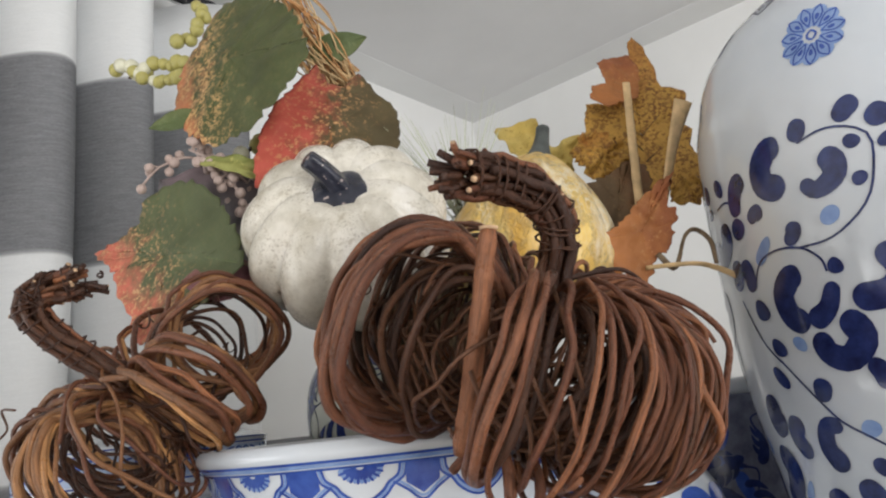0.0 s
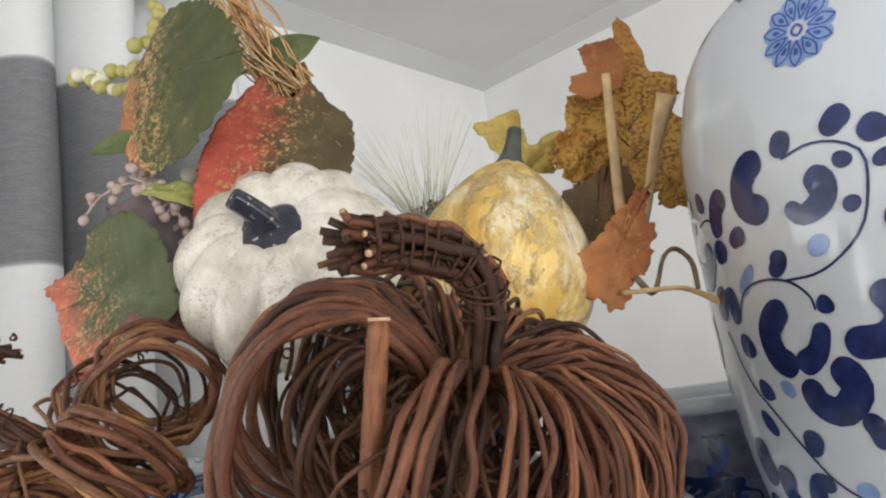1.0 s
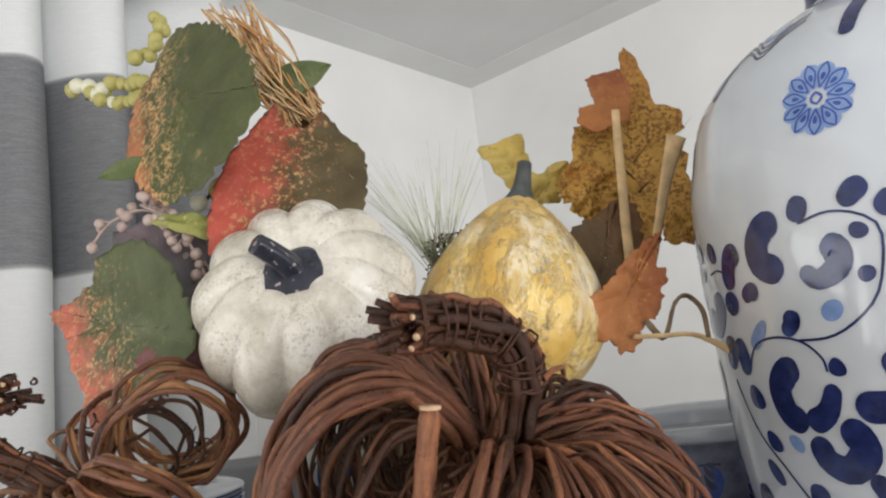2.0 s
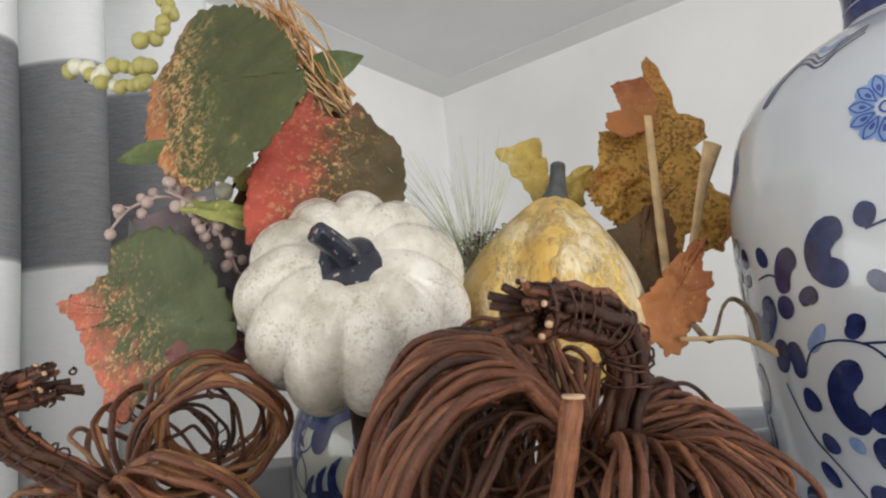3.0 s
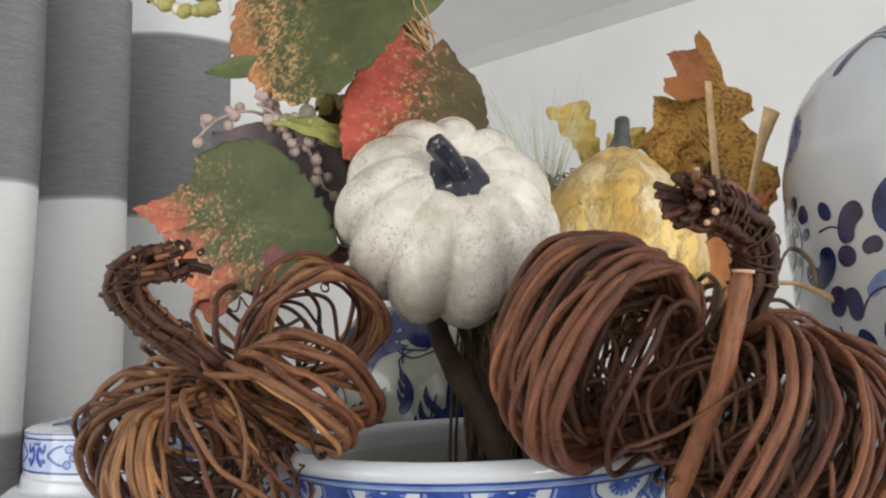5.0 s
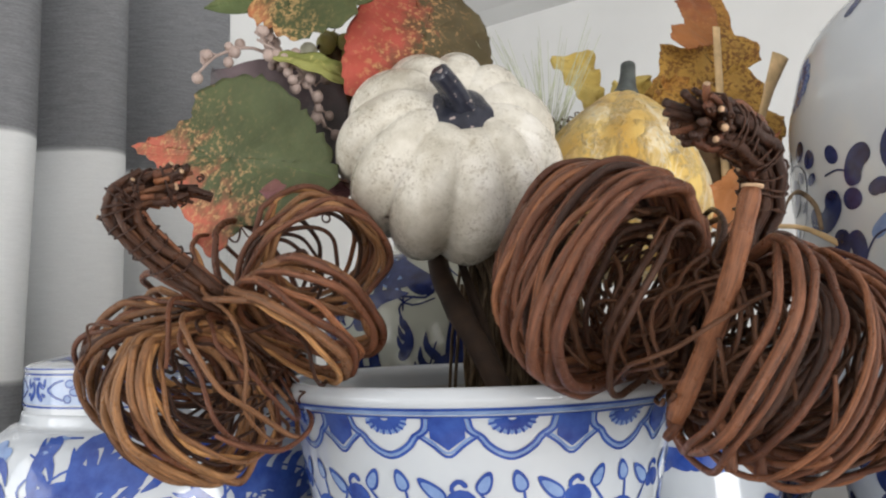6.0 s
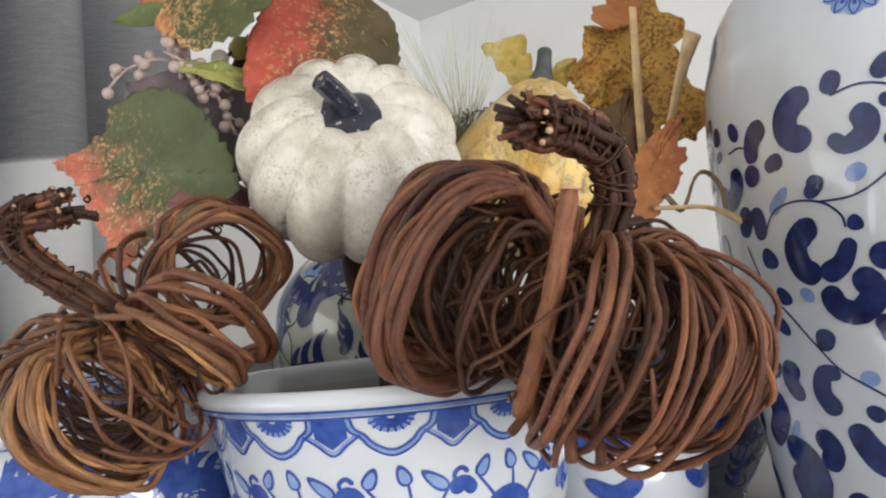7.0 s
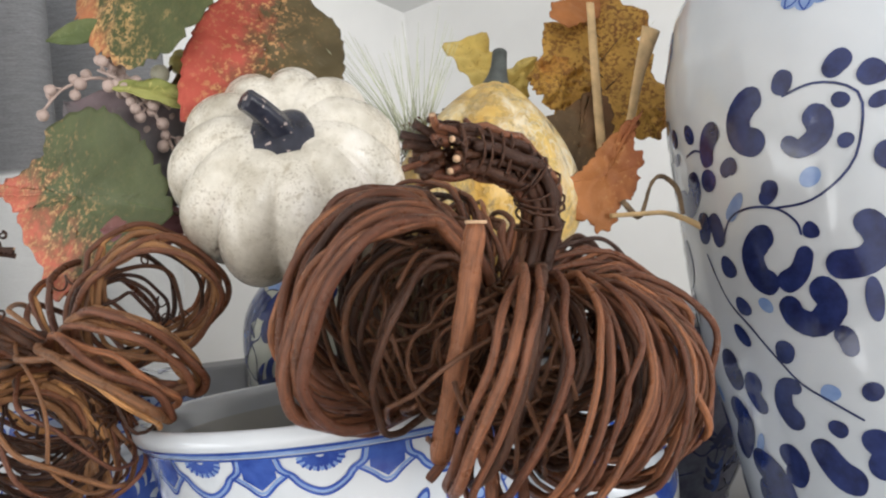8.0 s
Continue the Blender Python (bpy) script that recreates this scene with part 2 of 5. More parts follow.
# ---- builders ----
def raw(name, verts, faces, material, parent=None, label="", smooth=True, uvs=None):
    me = bpy.data.meshes.new(name)
    me.from_pydata([tuple(v) for v in verts], [], faces)
    me.materials.append(material)
    if smooth:
        me.polygons.foreach_set("use_smooth", [True] * len(me.polygons))
    if uvs is not None:
        lay = me.uv_layers.new(name="UVMap")
        for lp in me.loops:
            lay.data[lp.index].uv = uvs[lp.vertex_index]
    me.update()
    ob = new(name, me)
    if parent is not None:
        ob.parent = parent
    if label:
        ob["label"] = label
    return ob


def part(name, bm, material, parent, label="", smooth=True):
    me = bpy.data.meshes.new(name)
    bm.normal_update()
    bm.to_mesh(me)
    bm.free()
    me.materials.append(material)
    if smooth:
        me.polygons.foreach_set("use_smooth", [True] * len(me.polygons))
    ob = new(name, me)
    if parent is not None:
        ob.parent = parent
    if label:
        ob["label"] = label
    return ob


def empty_at(name, place):
    ob = new(name)
    ob.location = place
    ob.empty_display_size = 0.02
    return ob


def V(*a):
    return Vector(a)


def smooth_path(pts, n):
    """Catmull-Rom through the points, n places along it."""
    p = [Vector(q) for q in pts]
    p = [2 * p[0] - p[1]] + p + [2 * p[-1] - p[-2]]
    out = []
    segs = len(p) - 3
    for i in range(n):
        u = i / (n - 1) * segs
        k = min(int(u), segs - 1)
        t = u - k
        a, b, c, d = p[k:k + 4]
        out.append(0.5 * ((2 * b) + (c - a) * t + (2 * a - 5 * b + 4 * c - d) * t * t + (3 * b - a - 3 * c + d) * t ** 3))
    return out


def tube_data(path, radius, sides=7, close=False):
    """A tube along the path; radius(u) for u from 0 to 1. Gives verts, faces, uvs."""
    n = len(path)
    verts, faces, uvs = [], [], []
    up = None
    run = 0.0
    for i in range(n):
        t = path[min(i + 1, n - 1)] - path[max(i - 1, 0)]
        t.normalize()
        if up is None:
            up = t.orthogonal().normalized()
        else:
            up = (up - t * up.dot(t)).normalized()
        side = t.cross(up)
        if i:
            run += (path[i] - path[i - 1]).length
        r = radius(i / (n - 1))
        for k in range(sides):
            a = 2 * math.pi * k / sides
            verts.append(path[i] + (up * math.cos(a) + side * math.sin(a)) * r)
            uvs.append((run * 20, k / sides))
    for i in range(n - 1):
        for k in range(sides):
            k2 = (k + 1) % sides
            faces.append((i * sides + k, i * sides + k2, (i + 1) * sides + k2, (i + 1) * sides + k))
    faces.append(tuple(range(sides))[::-1])
    faces.append(tuple((n - 1) * sides + k for k in range(sides)))
    return verts, faces, uvs


def tube(name, path, radius, material, parent, label="", sides=7):
    v, f, u = tube_data(path, radius, sides)
    return raw(name, v, f, material, parent, label, True, u)


def many_tubes(name, items, material, parent, label=""):
    """Several thin strands joined into one mesh: items of (path, radius function, sides)."""
    verts, faces, uvs = [], [], []
    for path, radius, sides in items:
        v, f, u = tube_data(path, radius, sides)
        o = len(verts)
        verts += v
        uvs += u
        faces += [tuple(o + k for k in q) for q in f]
    return raw(name, verts, faces, material, parent, label, True, uvs)


def lathe(name, outline, material, parent=None, label="", segs=96):
    """A surface of revolution about the local z axis from (radius, height) pairs."""
    verts, faces = [], []
    n = len(outline)
    for k in range(segs):
        a = 2 * math.pi * k / segs
        for r, z in outline:
            verts.append((r * math.cos(a), r * math.sin(a), z))
    for k in range(segs):
        k2 = (k + 1) % segs
        for i in range(n - 1):
            faces.append((k * n + i, k2 * n + i, k2 * n + i + 1, k * n + i + 1))
    return raw(name, verts, faces, material, parent, label)


def soft_outline(pairs, n=60):
    return [(max(p.x, 0.0), p.y) for p in smooth_path([(r, z, 0) for r, z in pairs], n)]


def box(name, m, size, material, parent=None, bevel=0.0):
    bm = bmesh.new()
    bmesh.ops.create_cube(bm, size=1.0, matrix=Matrix.Diagonal((*size, 1)))
    if bevel:
        bmesh.ops.bevel(bm, geom=bm.edges[:], offset=bevel, segments=2, affect="EDGES", profile=0.6)
    ob = part(name, bm, material, parent, "", False)
    ob.matrix_world = m
    return ob

# ---- the room ----
ROOM = pose(0.16, 1.707, 0, 0, 0, -41.3)
CEILING_Z = 2.459
WIDE, DEEP, THICK = 3.6, 3.8, 0.12


def in_room(x, y, z, rz=0):
    return ROOM @ pose(x, y, z, 0, 0, rz)


floor = tagged(box("floor", in_room(WIDE / 2, -DEEP / 2, -0.05), (WIDE + 0.3, DEEP + 0.3, 0.1), FLOOR), "brown wooden floor of the room", "floor", "", "structure")
ceiling = tagged(box("ceiling", in_room(WIDE / 2, -DEEP / 2, CEILING_Z + 0.05), (WIDE + 0.3, DEEP + 0.3, 0.1), CEIL), "plain ceiling, its colour greyed for the weaker light on it", "ceiling", "", "structure")
wall_north = tagged(box("wall_north", in_room(WIDE / 2, THICK / 2, CEILING_Z / 2), (WIDE, THICK, CEILING_Z), WALL), "plain white painted wall meeting the ceiling", "wall", "", "structure")
wall_south = tagged(box("wall_south", in_room(WIDE / 2, -DEEP - THICK / 2, CEILING_Z / 2), (WIDE, THICK, CEILING_Z), WALL), "plain white painted wall", "wall", "", "structure")


def wall_with_window(name, label, x, y0, y1, z0, z1, number, inward, watts):
    """A wall across the room's x axis with a window opening, in four pieces joined, its window and the daylight in it."""
    bm = bmesh.new()
    for a, b, c, d in ((-DEEP, y0, 0, CEILING_Z), (y1, 0, 0, CEILING_Z), (y0, y1, 0, z0), (y0, y1, z1, CEILING_Z)):
        bmesh.ops.create_cube(bm, size=1.0, matrix=Matrix.Translation((0, (a + b) / 2, (c + d) / 2)) @ Matrix.Diagonal((THICK, b - a, d - c, 1)))
    ob = part(name, bm, WALL, None, "", False)
    ob.matrix_world = in_room(x, 0, 0)
    tagged(ob, label, "wall", "", "structure")
    win = tagged(new("window_" + number), "white framed window with two panes", "window", "", "structure")
    ym, zm, w, h = (y0 + y1) / 2, (z0 + z1) / 2, y1 - y0, z1 - z0
    win.matrix_world = in_room(x, ym, zm)
    for yy, zz, sy, sz in ((-w / 2 + 0.02, 0, 0.04, h), (w / 2 - 0.02, 0, 0.04, h), (0, 0, 0.04, h - 0.08), (0, h / 2 - 0.02, w - 0.08, 0.04), (0, 0.02 - h / 2, w - 0.08, 0.04)):
        fr = box("window_frame", Matrix.Identity(4), (0.05, sy, sz), TRIM, win, 0.004)
        fr.matrix_basis = pose(0, yy, zz)
    window_light("window_daylight", in_room(x + inward * (THICK / 2 + 0.02), ym, zm) @ pose(0, 0, 0, 0, -90 * inward, 0), h - 0.05, w - 0.05, watts, (0.985, 0.99, 1.0))


wall_with_window("wall_east", "white painted wall with a window opening", WIDE + THICK / 2, -3.0, -1.2, 0.8, 2.1, "1", -1, 72)
wall_with_window("wall_west", "plain white painted wall beside the curtained window", -THICK / 2, -3.15, -1.60, 0.70, 1.98, "2", 1, 19)

BORDER = painted("ceiling_border_tone", (0.775, 0.78, 0.775), 0.8)
tagged(box("trim_north", in_room(WIDE / 2, -0.040, CEILING_Z - 0.0004), (WIDE, 0.08, 0.0008), BORDER), "narrow paler band round the ceiling's edge", "trim", "", "structure")
tagged(box("trim_west", in_room(0.040, -DEEP / 2 - 0.04, CEILING_Z - 0.0004), (0.08, DEEP - 0.08, 0.0008), BORDER), "narrow paler band round the ceiling's edge", "trim", "", "structure")

# ---- the cabinet that carries everything ----
TOP = 1.55
cab = tagged(empty_at("cabinet", (0.12, 0.52, 0)), "tall flat-topped cabinet, unseen, dark grey to cut bounced light", "cabinet")
b = box("top", Matrix.Identity(4), (1.1, 0.62, 0.03), CABINET, cab, 0.004)
b.matrix_basis = pose(0, 0, TOP - 0.015)
b = box("body", Matrix.Identity(4), (1.04, 0.56, TOP - 0.03), CABINET, cab, 0.004)
b.matrix_basis = pose(0, 0.01, (TOP - 0.03) / 2)


# ---- curtain ----
def make_curtain_thing():
    y0, y1, z0, z1 = -1.42, CURTAIN_EDGE, 0.25, 2.40
    nx, nz = 240, 40
    verts, faces = [], []
    for i in range(nx + 1):
        u = i / nx
        y = y0 + (y1 - y0) * u
        for j in range(nz + 1):
            w = j / nz
            z = z0 + (z1 - z0) * w
            p = 2 * math.pi * float(np.interp(y, FLANKS, range(len(FLANKS)))) + math.pi
            pitch = float(np.interp(y, FLANKS, (0.12, 0.11, 0.13, 0.12, 0.108, 0.14, 0.17)))
            deep = 0.85 + 0.25 * noise.noise((y * 5, 0.3, z * 0.25))
            fold = 0.060 * deep * math.sin(p) + 0.004 * math.sin(y * 2 * math.pi / 0.061 + z * 0.8)
            verts.append((0.082 + fold, y + 0.18 * pitch * math.sin(p - 0.8) * (1 - u ** 8) + 0.006 * noise.noise((y * 8, z * 2, 3)), z + 0.004 * math.sin(p * 0.5)))
    for i in range(nx):
        for j in range(nz):
            a = i * (nz + 1) + j
            faces.append((a, a + nz + 1, a + nz + 2, a + 1))
    ob = raw("curtain", verts, faces, CURTAIN)
    ob.matrix_world = ROOM.copy()
    so = ob.modifiers.new("thick", "SOLIDIFY")
    so.thickness = 0.0015
    tagged(ob, "white and charcoal wide-banded cloth curtain hanging in folds", "curtain")
    rod = tagged(new("curtain_rod"), "dark metal curtain rod over the curtain", "curtain rod")
    rod.matrix_world = in_room(0.075, -1.6, 2.42)
    tube("pole", [V(0, -0.9, 0), V(0, 0.82, 0)], lambda u: 0.011, STEM, rod, "", 16)
    for yy in (-0.8, 0.78):
        br = box("bracket", Matrix.Identity(4), (0.085, 0.015, 0.02), STEM, rod, 0.002)
        br.matrix_basis = pose(-0.035, yy, 0)


CURTAIN_EDGE = -0.765
FLANKS = (-1.530, -1.410, -1.300, -1.170, -1.052, -0.945, -0.768)
make_curtain_thing()


# ---- pots ----
def pot(name, place, outline, label, category, inner=None, glaze=None):
    root = tagged(empty_at(name, place), label, category)
    lathe("body", outline, glaze or PORCELAIN, root)
    if inner:
        lathe("inside", inner, GLAZE_IN, root, "pale glazed inside")
    return root


# big vase
VASE_AT = (0.2945, 0.3885, TOP)
VASE_R = [(0.0000, 0.0), (0.0900, 0.0), (0.0946, 0.004), (0.1003, 0.05), (0.1073, 0.10), (0.1138, 0.14), (0.1171, 0.18), (0.1182, 0.23), (0.1184, 0.27), (0.1169, 0.300), (0.1120, 0.320),
          (0.1059, 0.342), (0.0965, 0.357), (0.0843, 0.369), (0.0703, 0.379), (0.0543, 0.388), (0.0394, 0.395), (0.0337, 0.405), (0.0328, 0.43), (0.0394, 0.452), (0.0365, 0.455), (0.0300, 0.43), (0.0300, 0.41)]
VASE_OUT = soft_outline(VASE_R, 120)
vase = pot("vase", VASE_AT, VASE_OUT, "tall white porcelain vase painted with dark blue scrolls", "vase")

# planter bowl
BOWL_AT = (-0.03, 0.42, TOP)
RIM = 0.147
BOWL_OUT = soft_outline([(0.0, 0.0), (0.060, 0.0), (0.066, 0.006), (0.084, 0.05), (0.095, 0.095), (0.1005, 0.120), (0.1045, 0.133), (0.1085, 0.139), (0.1095, 0.143), (0.107, RIM), (0.103, RIM - 0.001), (0.099, RIM - 0.006), (0.096, RIM - 0.016)], 90)
bowl = pot("planter", BOWL_AT, BOWL_OUT, "white planter bowl painted with a blue scalloped border", "planter",
           soft_outline([(0.0963, RIM - 0.014), (0.092, 0.11), (0.083, 0.06), (0.0, 0.03)], 24))

# ginger jar with a lid
JAR_AT = (-0.225, 0.545, TOP)
JAR_OUT = soft_outline([(0, 0), (0.07, 0.0), (0.085, 0.02), (0.108, 0.06), (0.113, 0.085), (0.106, 0.108), (0.096, 0.118), (0.090, 0.121), (0.088, 0.128), (0.080, 0.130)], 70)
jar = pot("ginger_jar", JAR_AT, JAR_OUT, "squat white and blue porcelain ginger jar with its lid on", "jar")
LID_OUT = soft_outline([(0.086, 0.1245), (0.0875, 0.127), (0.0875, 0.150), (0.085, 0.157), (0.06, 0.163), (0.03, 0.167), (0.0, 0.168)], 50)
lid = lathe("lid", LID_OUT, PORCELAIN, jar)

# jar behind the planter
BACK_AT = (-0.020, 0.652, TOP)
BACK_OUT = soft_outline([(0, 0), (0.055, 0), (0.065, 0.01), (0.088, 0.08), (0.098, 0.13), (0.101, 0.17), (0.095, 0.20), (0.075, 0.226), (0.050, 0.240), (0.040, 0.243), (0.040, 0.262), (0.036, 0.263), (0.034, 0.24)], 80)
# cream glaze, set darker to carry the shade behind the planter
back_jar = pot("jar", BACK_AT, BACK_OUT, "cream porcelain jar with dense dark blue leaves, behind the planter", "jar", None, make_porcelain("shaded_cream_porcelain", (0.41, 0.42, 0.35), (0.50, 0.50, 0.42)))


# ---- white pumpkin ----
def frame_of(axis, hint):
    """A turn whose z is the axis and whose x is near the hint."""
    z = Vector(axis).normalized()
    x = (Vector(hint) - z * Vector(hint).dot(z)).normalized()
    y = z.cross(x)
    return Matrix((x, y, z)).transposed().to_4x4()


def ribbed(name, ribs, radius, up, down, depth, material, parent, sink=0.25, segs=176, rings=64, taper=None, wide=1.0):
    verts, faces = [], []
    for j in range(rings + 1):
        v = math.pi * j / rings
        for k in range(segs):
            a = 2 * math.pi * k / segs
            wob = 0.35 * noise.noise((math.cos(a) * 1.5, math.sin(a) * 1.5, 4.0 + radius))
            groove = abs(math.sin((a + 0.10 * wob) * ribs / 2)) ** 0.65
            s = math.sin(v)
            r = radius * s * (1 - depth * (1 - groove) * min(1, s * 1.6)) * (1 + 0.03 * wob)
            c = math.cos(v)
            h = (up if c > 0 else down) * (c * (1 - sink * (1 - min(1, s * 1.7)) ** 1.5))
            h += 0.05 * radius * (groove - 0.6) * s * (1 if c > 0 else -1)
            if taper:
                r *= taper(c)
            verts.append((wide * r * math.cos(a), r * math.sin(a), h))
    for j in range(rings):
        for k in range(segs):
            k2 = (k + 1) % segs
            faces.append((j * segs + k, (j + 1) * segs + k, (j + 1) * segs + k2, j * segs + k2))
    return raw(name, verts, faces, material, parent)


def white_pumpkin():
    root = tagged(empty_at("white_pumpkin", (0, 0, 0)), "speckled cream-white ribbed craft pumpkin with a charcoal stem", "pumpkin")
    m = Matrix.Translation((-0.0460, 0.404, 1.8175)) @ frame_of((0.03, -0.86, 0.50), (1, 0, 0))
    root.matrix_world = m
    inv = m.inverted()
    ribbed("rind", 11, 0.067, 0.046, 0.05, 0.13, RIND, root, 0.30, wide=0.94)
    path = smooth_path([inv @ V(-0.0450, 0.3690, 1.8310), inv @ V(-0.0475, 0.3640, 1.8352), inv @ V(-0.0530, 0.3580, 1.8408), inv @ V(-0.0595, 0.3525, 1.8455)], 22)
    v, f, uv = tube_data(path, lambda u: (0.0022 * (1 - u) ** 3 + 0.0064 - 0.0010 * u) if u < 0.97 else 0.0044, 30)
    for i in range(len(v)):
        v[i] = v[i] + (v[i] - path[i // 30]) * 0.08 * math.cos((i % 30) / 30 * 2 * math.pi * 5)
    raw("stem", v, f, STEM, root, "charcoal-painted fluted stem with chipped edges", True, uv)
    flange = lathe("stem_base", soft_outline([(0.0, -0.004), (0.0155, -0.003), (0.0182, 0.0), (0.0172, 0.0026), (0.0125, 0.0050), (0.006, 0.0066), (0.0, 0.007)], 30), STEM, root, "charcoal-painted round stem base", 48)
    for q in flange.data.vertices:
        a = math.atan2(q.co.y, q.co.x)
        k = 1 + 0.07 * math.cos(5 * a + 0.5) + 0.05 * noise.noise((math.cos(a) * 2, math.sin(a) * 2, 1))
        q.co.x, q.co.y = q.co.x * k, q.co.y * k
    base = inv @ V(-0.0448, 0.3700, 1.8292)
    flange.matrix_basis = Matrix.Translation(base)
    return root


white_pumpkin()


def gourd():
    root = tagged(empty_at("gourd", (0, 0, 0)), "yellow pear-shaped craft gourd with pale weathered patches", "gourd")
    root.matrix_world = Matrix.Translation((0.0685, 0.447, 1.797)) @ frame_of((0.235, 0.27, 0.94), (1, 0, 0))
    ribbed("rind", 9, 0.0585, 0.087, 0.050, 0.05, GOURD, root, 0.03, 140, 56, lambda c: 1 - 0.44 * max(0, c) ** 1.6)
    path = smooth_path([(0, 0, 0.080), (0.0005, 0, 0.090), (0.001, 0.001, 0.103), (0.001, 0.002, 0.114)], 14)
    tube("stem", path, lambda u: 0.0085 * (1 - u) ** 3 + 0.0052, STEM_GREEN, root, "slate-green tapered stem", 12)


gourd()


# ---- grapevine pumpkins ----
def hoop(phi, major, ra, rb, drift, jit, n=30, start=0.0, sweep=2 * math.pi, seed=0.0, lift=0.0, square=1.0):
    """One vine round the ring of the pumpkin, in the frame whose z is its axis."""
    out = []
    for i in range(n):
        u = i / (n - 1)
        s = start + sweep * u
        a = phi + drift * (u - 0.5)
        c, d = math.cos(s), math.sin(s)
        rad = major + ra * (abs(c) ** square if c > 0 else -abs(c) ** (1.0 if square == 1.0 else 1.75))
        z = rb * math.copysign(abs(d) ** (square if c > 0 else 1.0), d) + lift
        w = noise.noise_vector((math.cos(s) * 1.3 + seed * 7.1, math.sin(s) * 1.3, seed * 3.7)) * jit
        out.append(V(max(rad, 0.002) * math.cos(a), max(rad, 0.002) * math.sin(a), z) + w)
    return out


def knotty(r, seed):
    def f(u):
        return r * (1 + 0.14 * noise.noise((u * 9, seed, 0)) + 0.22 * max(0, noise.noise((u * 16, seed, 5)) - 0.35) * 2) * (1 if 0.02 < u < 0.98 else 0.8)
    return f


def curl(at, size, seed):
    r = random.Random(seed)
    d = V(r.uniform(-1, 1), r.uniform(-1, 1), r.uniform(-1, 1)).normalized()
    e = d.orthogonal().normalized()
    g = d.cross(e)
    turns = r.uniform(0.7, 2.2)
    out = []
    for i in range(22):
        u = i / 21
        a = u * turns * 2 * math.pi
        out.append(Vector(at) + d * (u * size * 0.9) + (e * (math.cos(a) - 1) + g * math.sin(a)) * size * 0.35 * (1 - 0.4 * u))
    return out


def vine_pumpkin(name, label, centre, axis, hint, groups, core, mats, stem, seed, stem_r, strays, mesh_count, mesh_span):
    """Vines wound round a ring. groups: angles from and to, count, thickness, outer reach and half-height of the loops, least share of them, widest inner radius, sideways drift."""
    rnd = random.Random(seed)
    root = tagged(empty_at(name, (0, 0, 0)), label, "pumpkin")
    m = Matrix.Translation(centre) @ frame_of(axis, hint)
    root.matrix_world = m
    inv = m.inverted()
    for lo, hi, count, thick, reach, rb, least, inner, drift in groups:
        for i in range(count):
            phi = radians(lo + (hi - lo) * (i + rnd.uniform(0.1, 0.9)) / count)
            k = rnd.uniform(least, 1.0)
            hole = core + (inner - core) * rnd.random() ** 1.5
            ra = (reach * k - hole) / 2
            path = hoop(phi, hole + ra, ra, rb * k * rnd.uniform(0.92, 1.04), rnd.uniform(-drift, drift), 0.0042, 60,
                        math.pi + rnd.uniform(-0.5, 0.5), rnd.uniform(6.3, 7.1), rnd.uniform(0, 90), rnd.uniform(-0.0015, 0.0015), rnd.uniform(0.72, 0.95))
            # loops deep inside the ring take dark bark, painting in their shade
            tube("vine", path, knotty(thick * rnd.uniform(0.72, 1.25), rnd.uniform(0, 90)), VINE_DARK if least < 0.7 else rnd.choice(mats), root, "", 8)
    a0, a1, ra, rb = strays[1:]
    for i in range(strays[0]):
        k = rnd.uniform(0.86, 1.03)
        path = hoop(radians(rnd.uniform(a0, a1)), core + ra * k, ra * k, rb * rnd.uniform(0.88, 1.04), rnd.choice((-1, 1)) * rnd.uniform(0.35, 0.8), 0.008, 56,
                    rnd.uniform(0, 6.28), rnd.uniform(2.0, 4.2), rnd.uniform(0, 90))
        tube("vine", path, knotty(rnd.uniform(0.0009, 0.0015), rnd.uniform(0, 90)), rnd.choice(mats), root)
    # dark twigs added in the hub, their colour standing for its deep shade
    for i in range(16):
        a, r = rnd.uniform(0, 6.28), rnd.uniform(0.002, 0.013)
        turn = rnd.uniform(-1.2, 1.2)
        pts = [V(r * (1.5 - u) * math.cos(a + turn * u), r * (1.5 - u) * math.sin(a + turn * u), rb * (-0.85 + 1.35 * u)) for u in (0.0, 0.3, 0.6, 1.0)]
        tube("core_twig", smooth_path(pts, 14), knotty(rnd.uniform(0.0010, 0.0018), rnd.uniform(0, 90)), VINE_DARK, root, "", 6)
    thin = []
    for i in range(22):
        phi = rnd.uniform(0, 6.28)
        s = rnd.uniform(0, 6.28)
        k = rnd.uniform(0.5, 1.02)
        at = V((core + ra + ra * k * math.cos(s)) * math.cos(phi), (core + ra + ra * k * math.cos(s)) * math.sin(phi), rb * k * math.sin(s))
        thin.append((curl(at, rnd.uniform(0.005, 0.013), seed * 100 + i), lambda u: 0.00055, 4))
    # thin tendrils; their dark bark also paints the hollow's shade
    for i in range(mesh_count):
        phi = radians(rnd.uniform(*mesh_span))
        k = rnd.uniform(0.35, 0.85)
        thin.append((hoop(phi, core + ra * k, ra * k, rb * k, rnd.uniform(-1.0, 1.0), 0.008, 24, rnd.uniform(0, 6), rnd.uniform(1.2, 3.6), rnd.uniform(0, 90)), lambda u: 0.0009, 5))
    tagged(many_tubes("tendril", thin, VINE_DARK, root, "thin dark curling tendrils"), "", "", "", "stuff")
    # the bound stem of twigs
    mid = smooth_path([inv @ Vector(p) for p in stem], 30)
    sides = []
    up = None
    for i in range(30):
        t = (mid[min(i + 1, 29)] - mid[max(i - 1, 0)]).normalized()
        up = t.orthogonal().normalized() if up is None else (up - t * up.dot(t)).normalized()
        sides.append((up, t.cross(up), t))
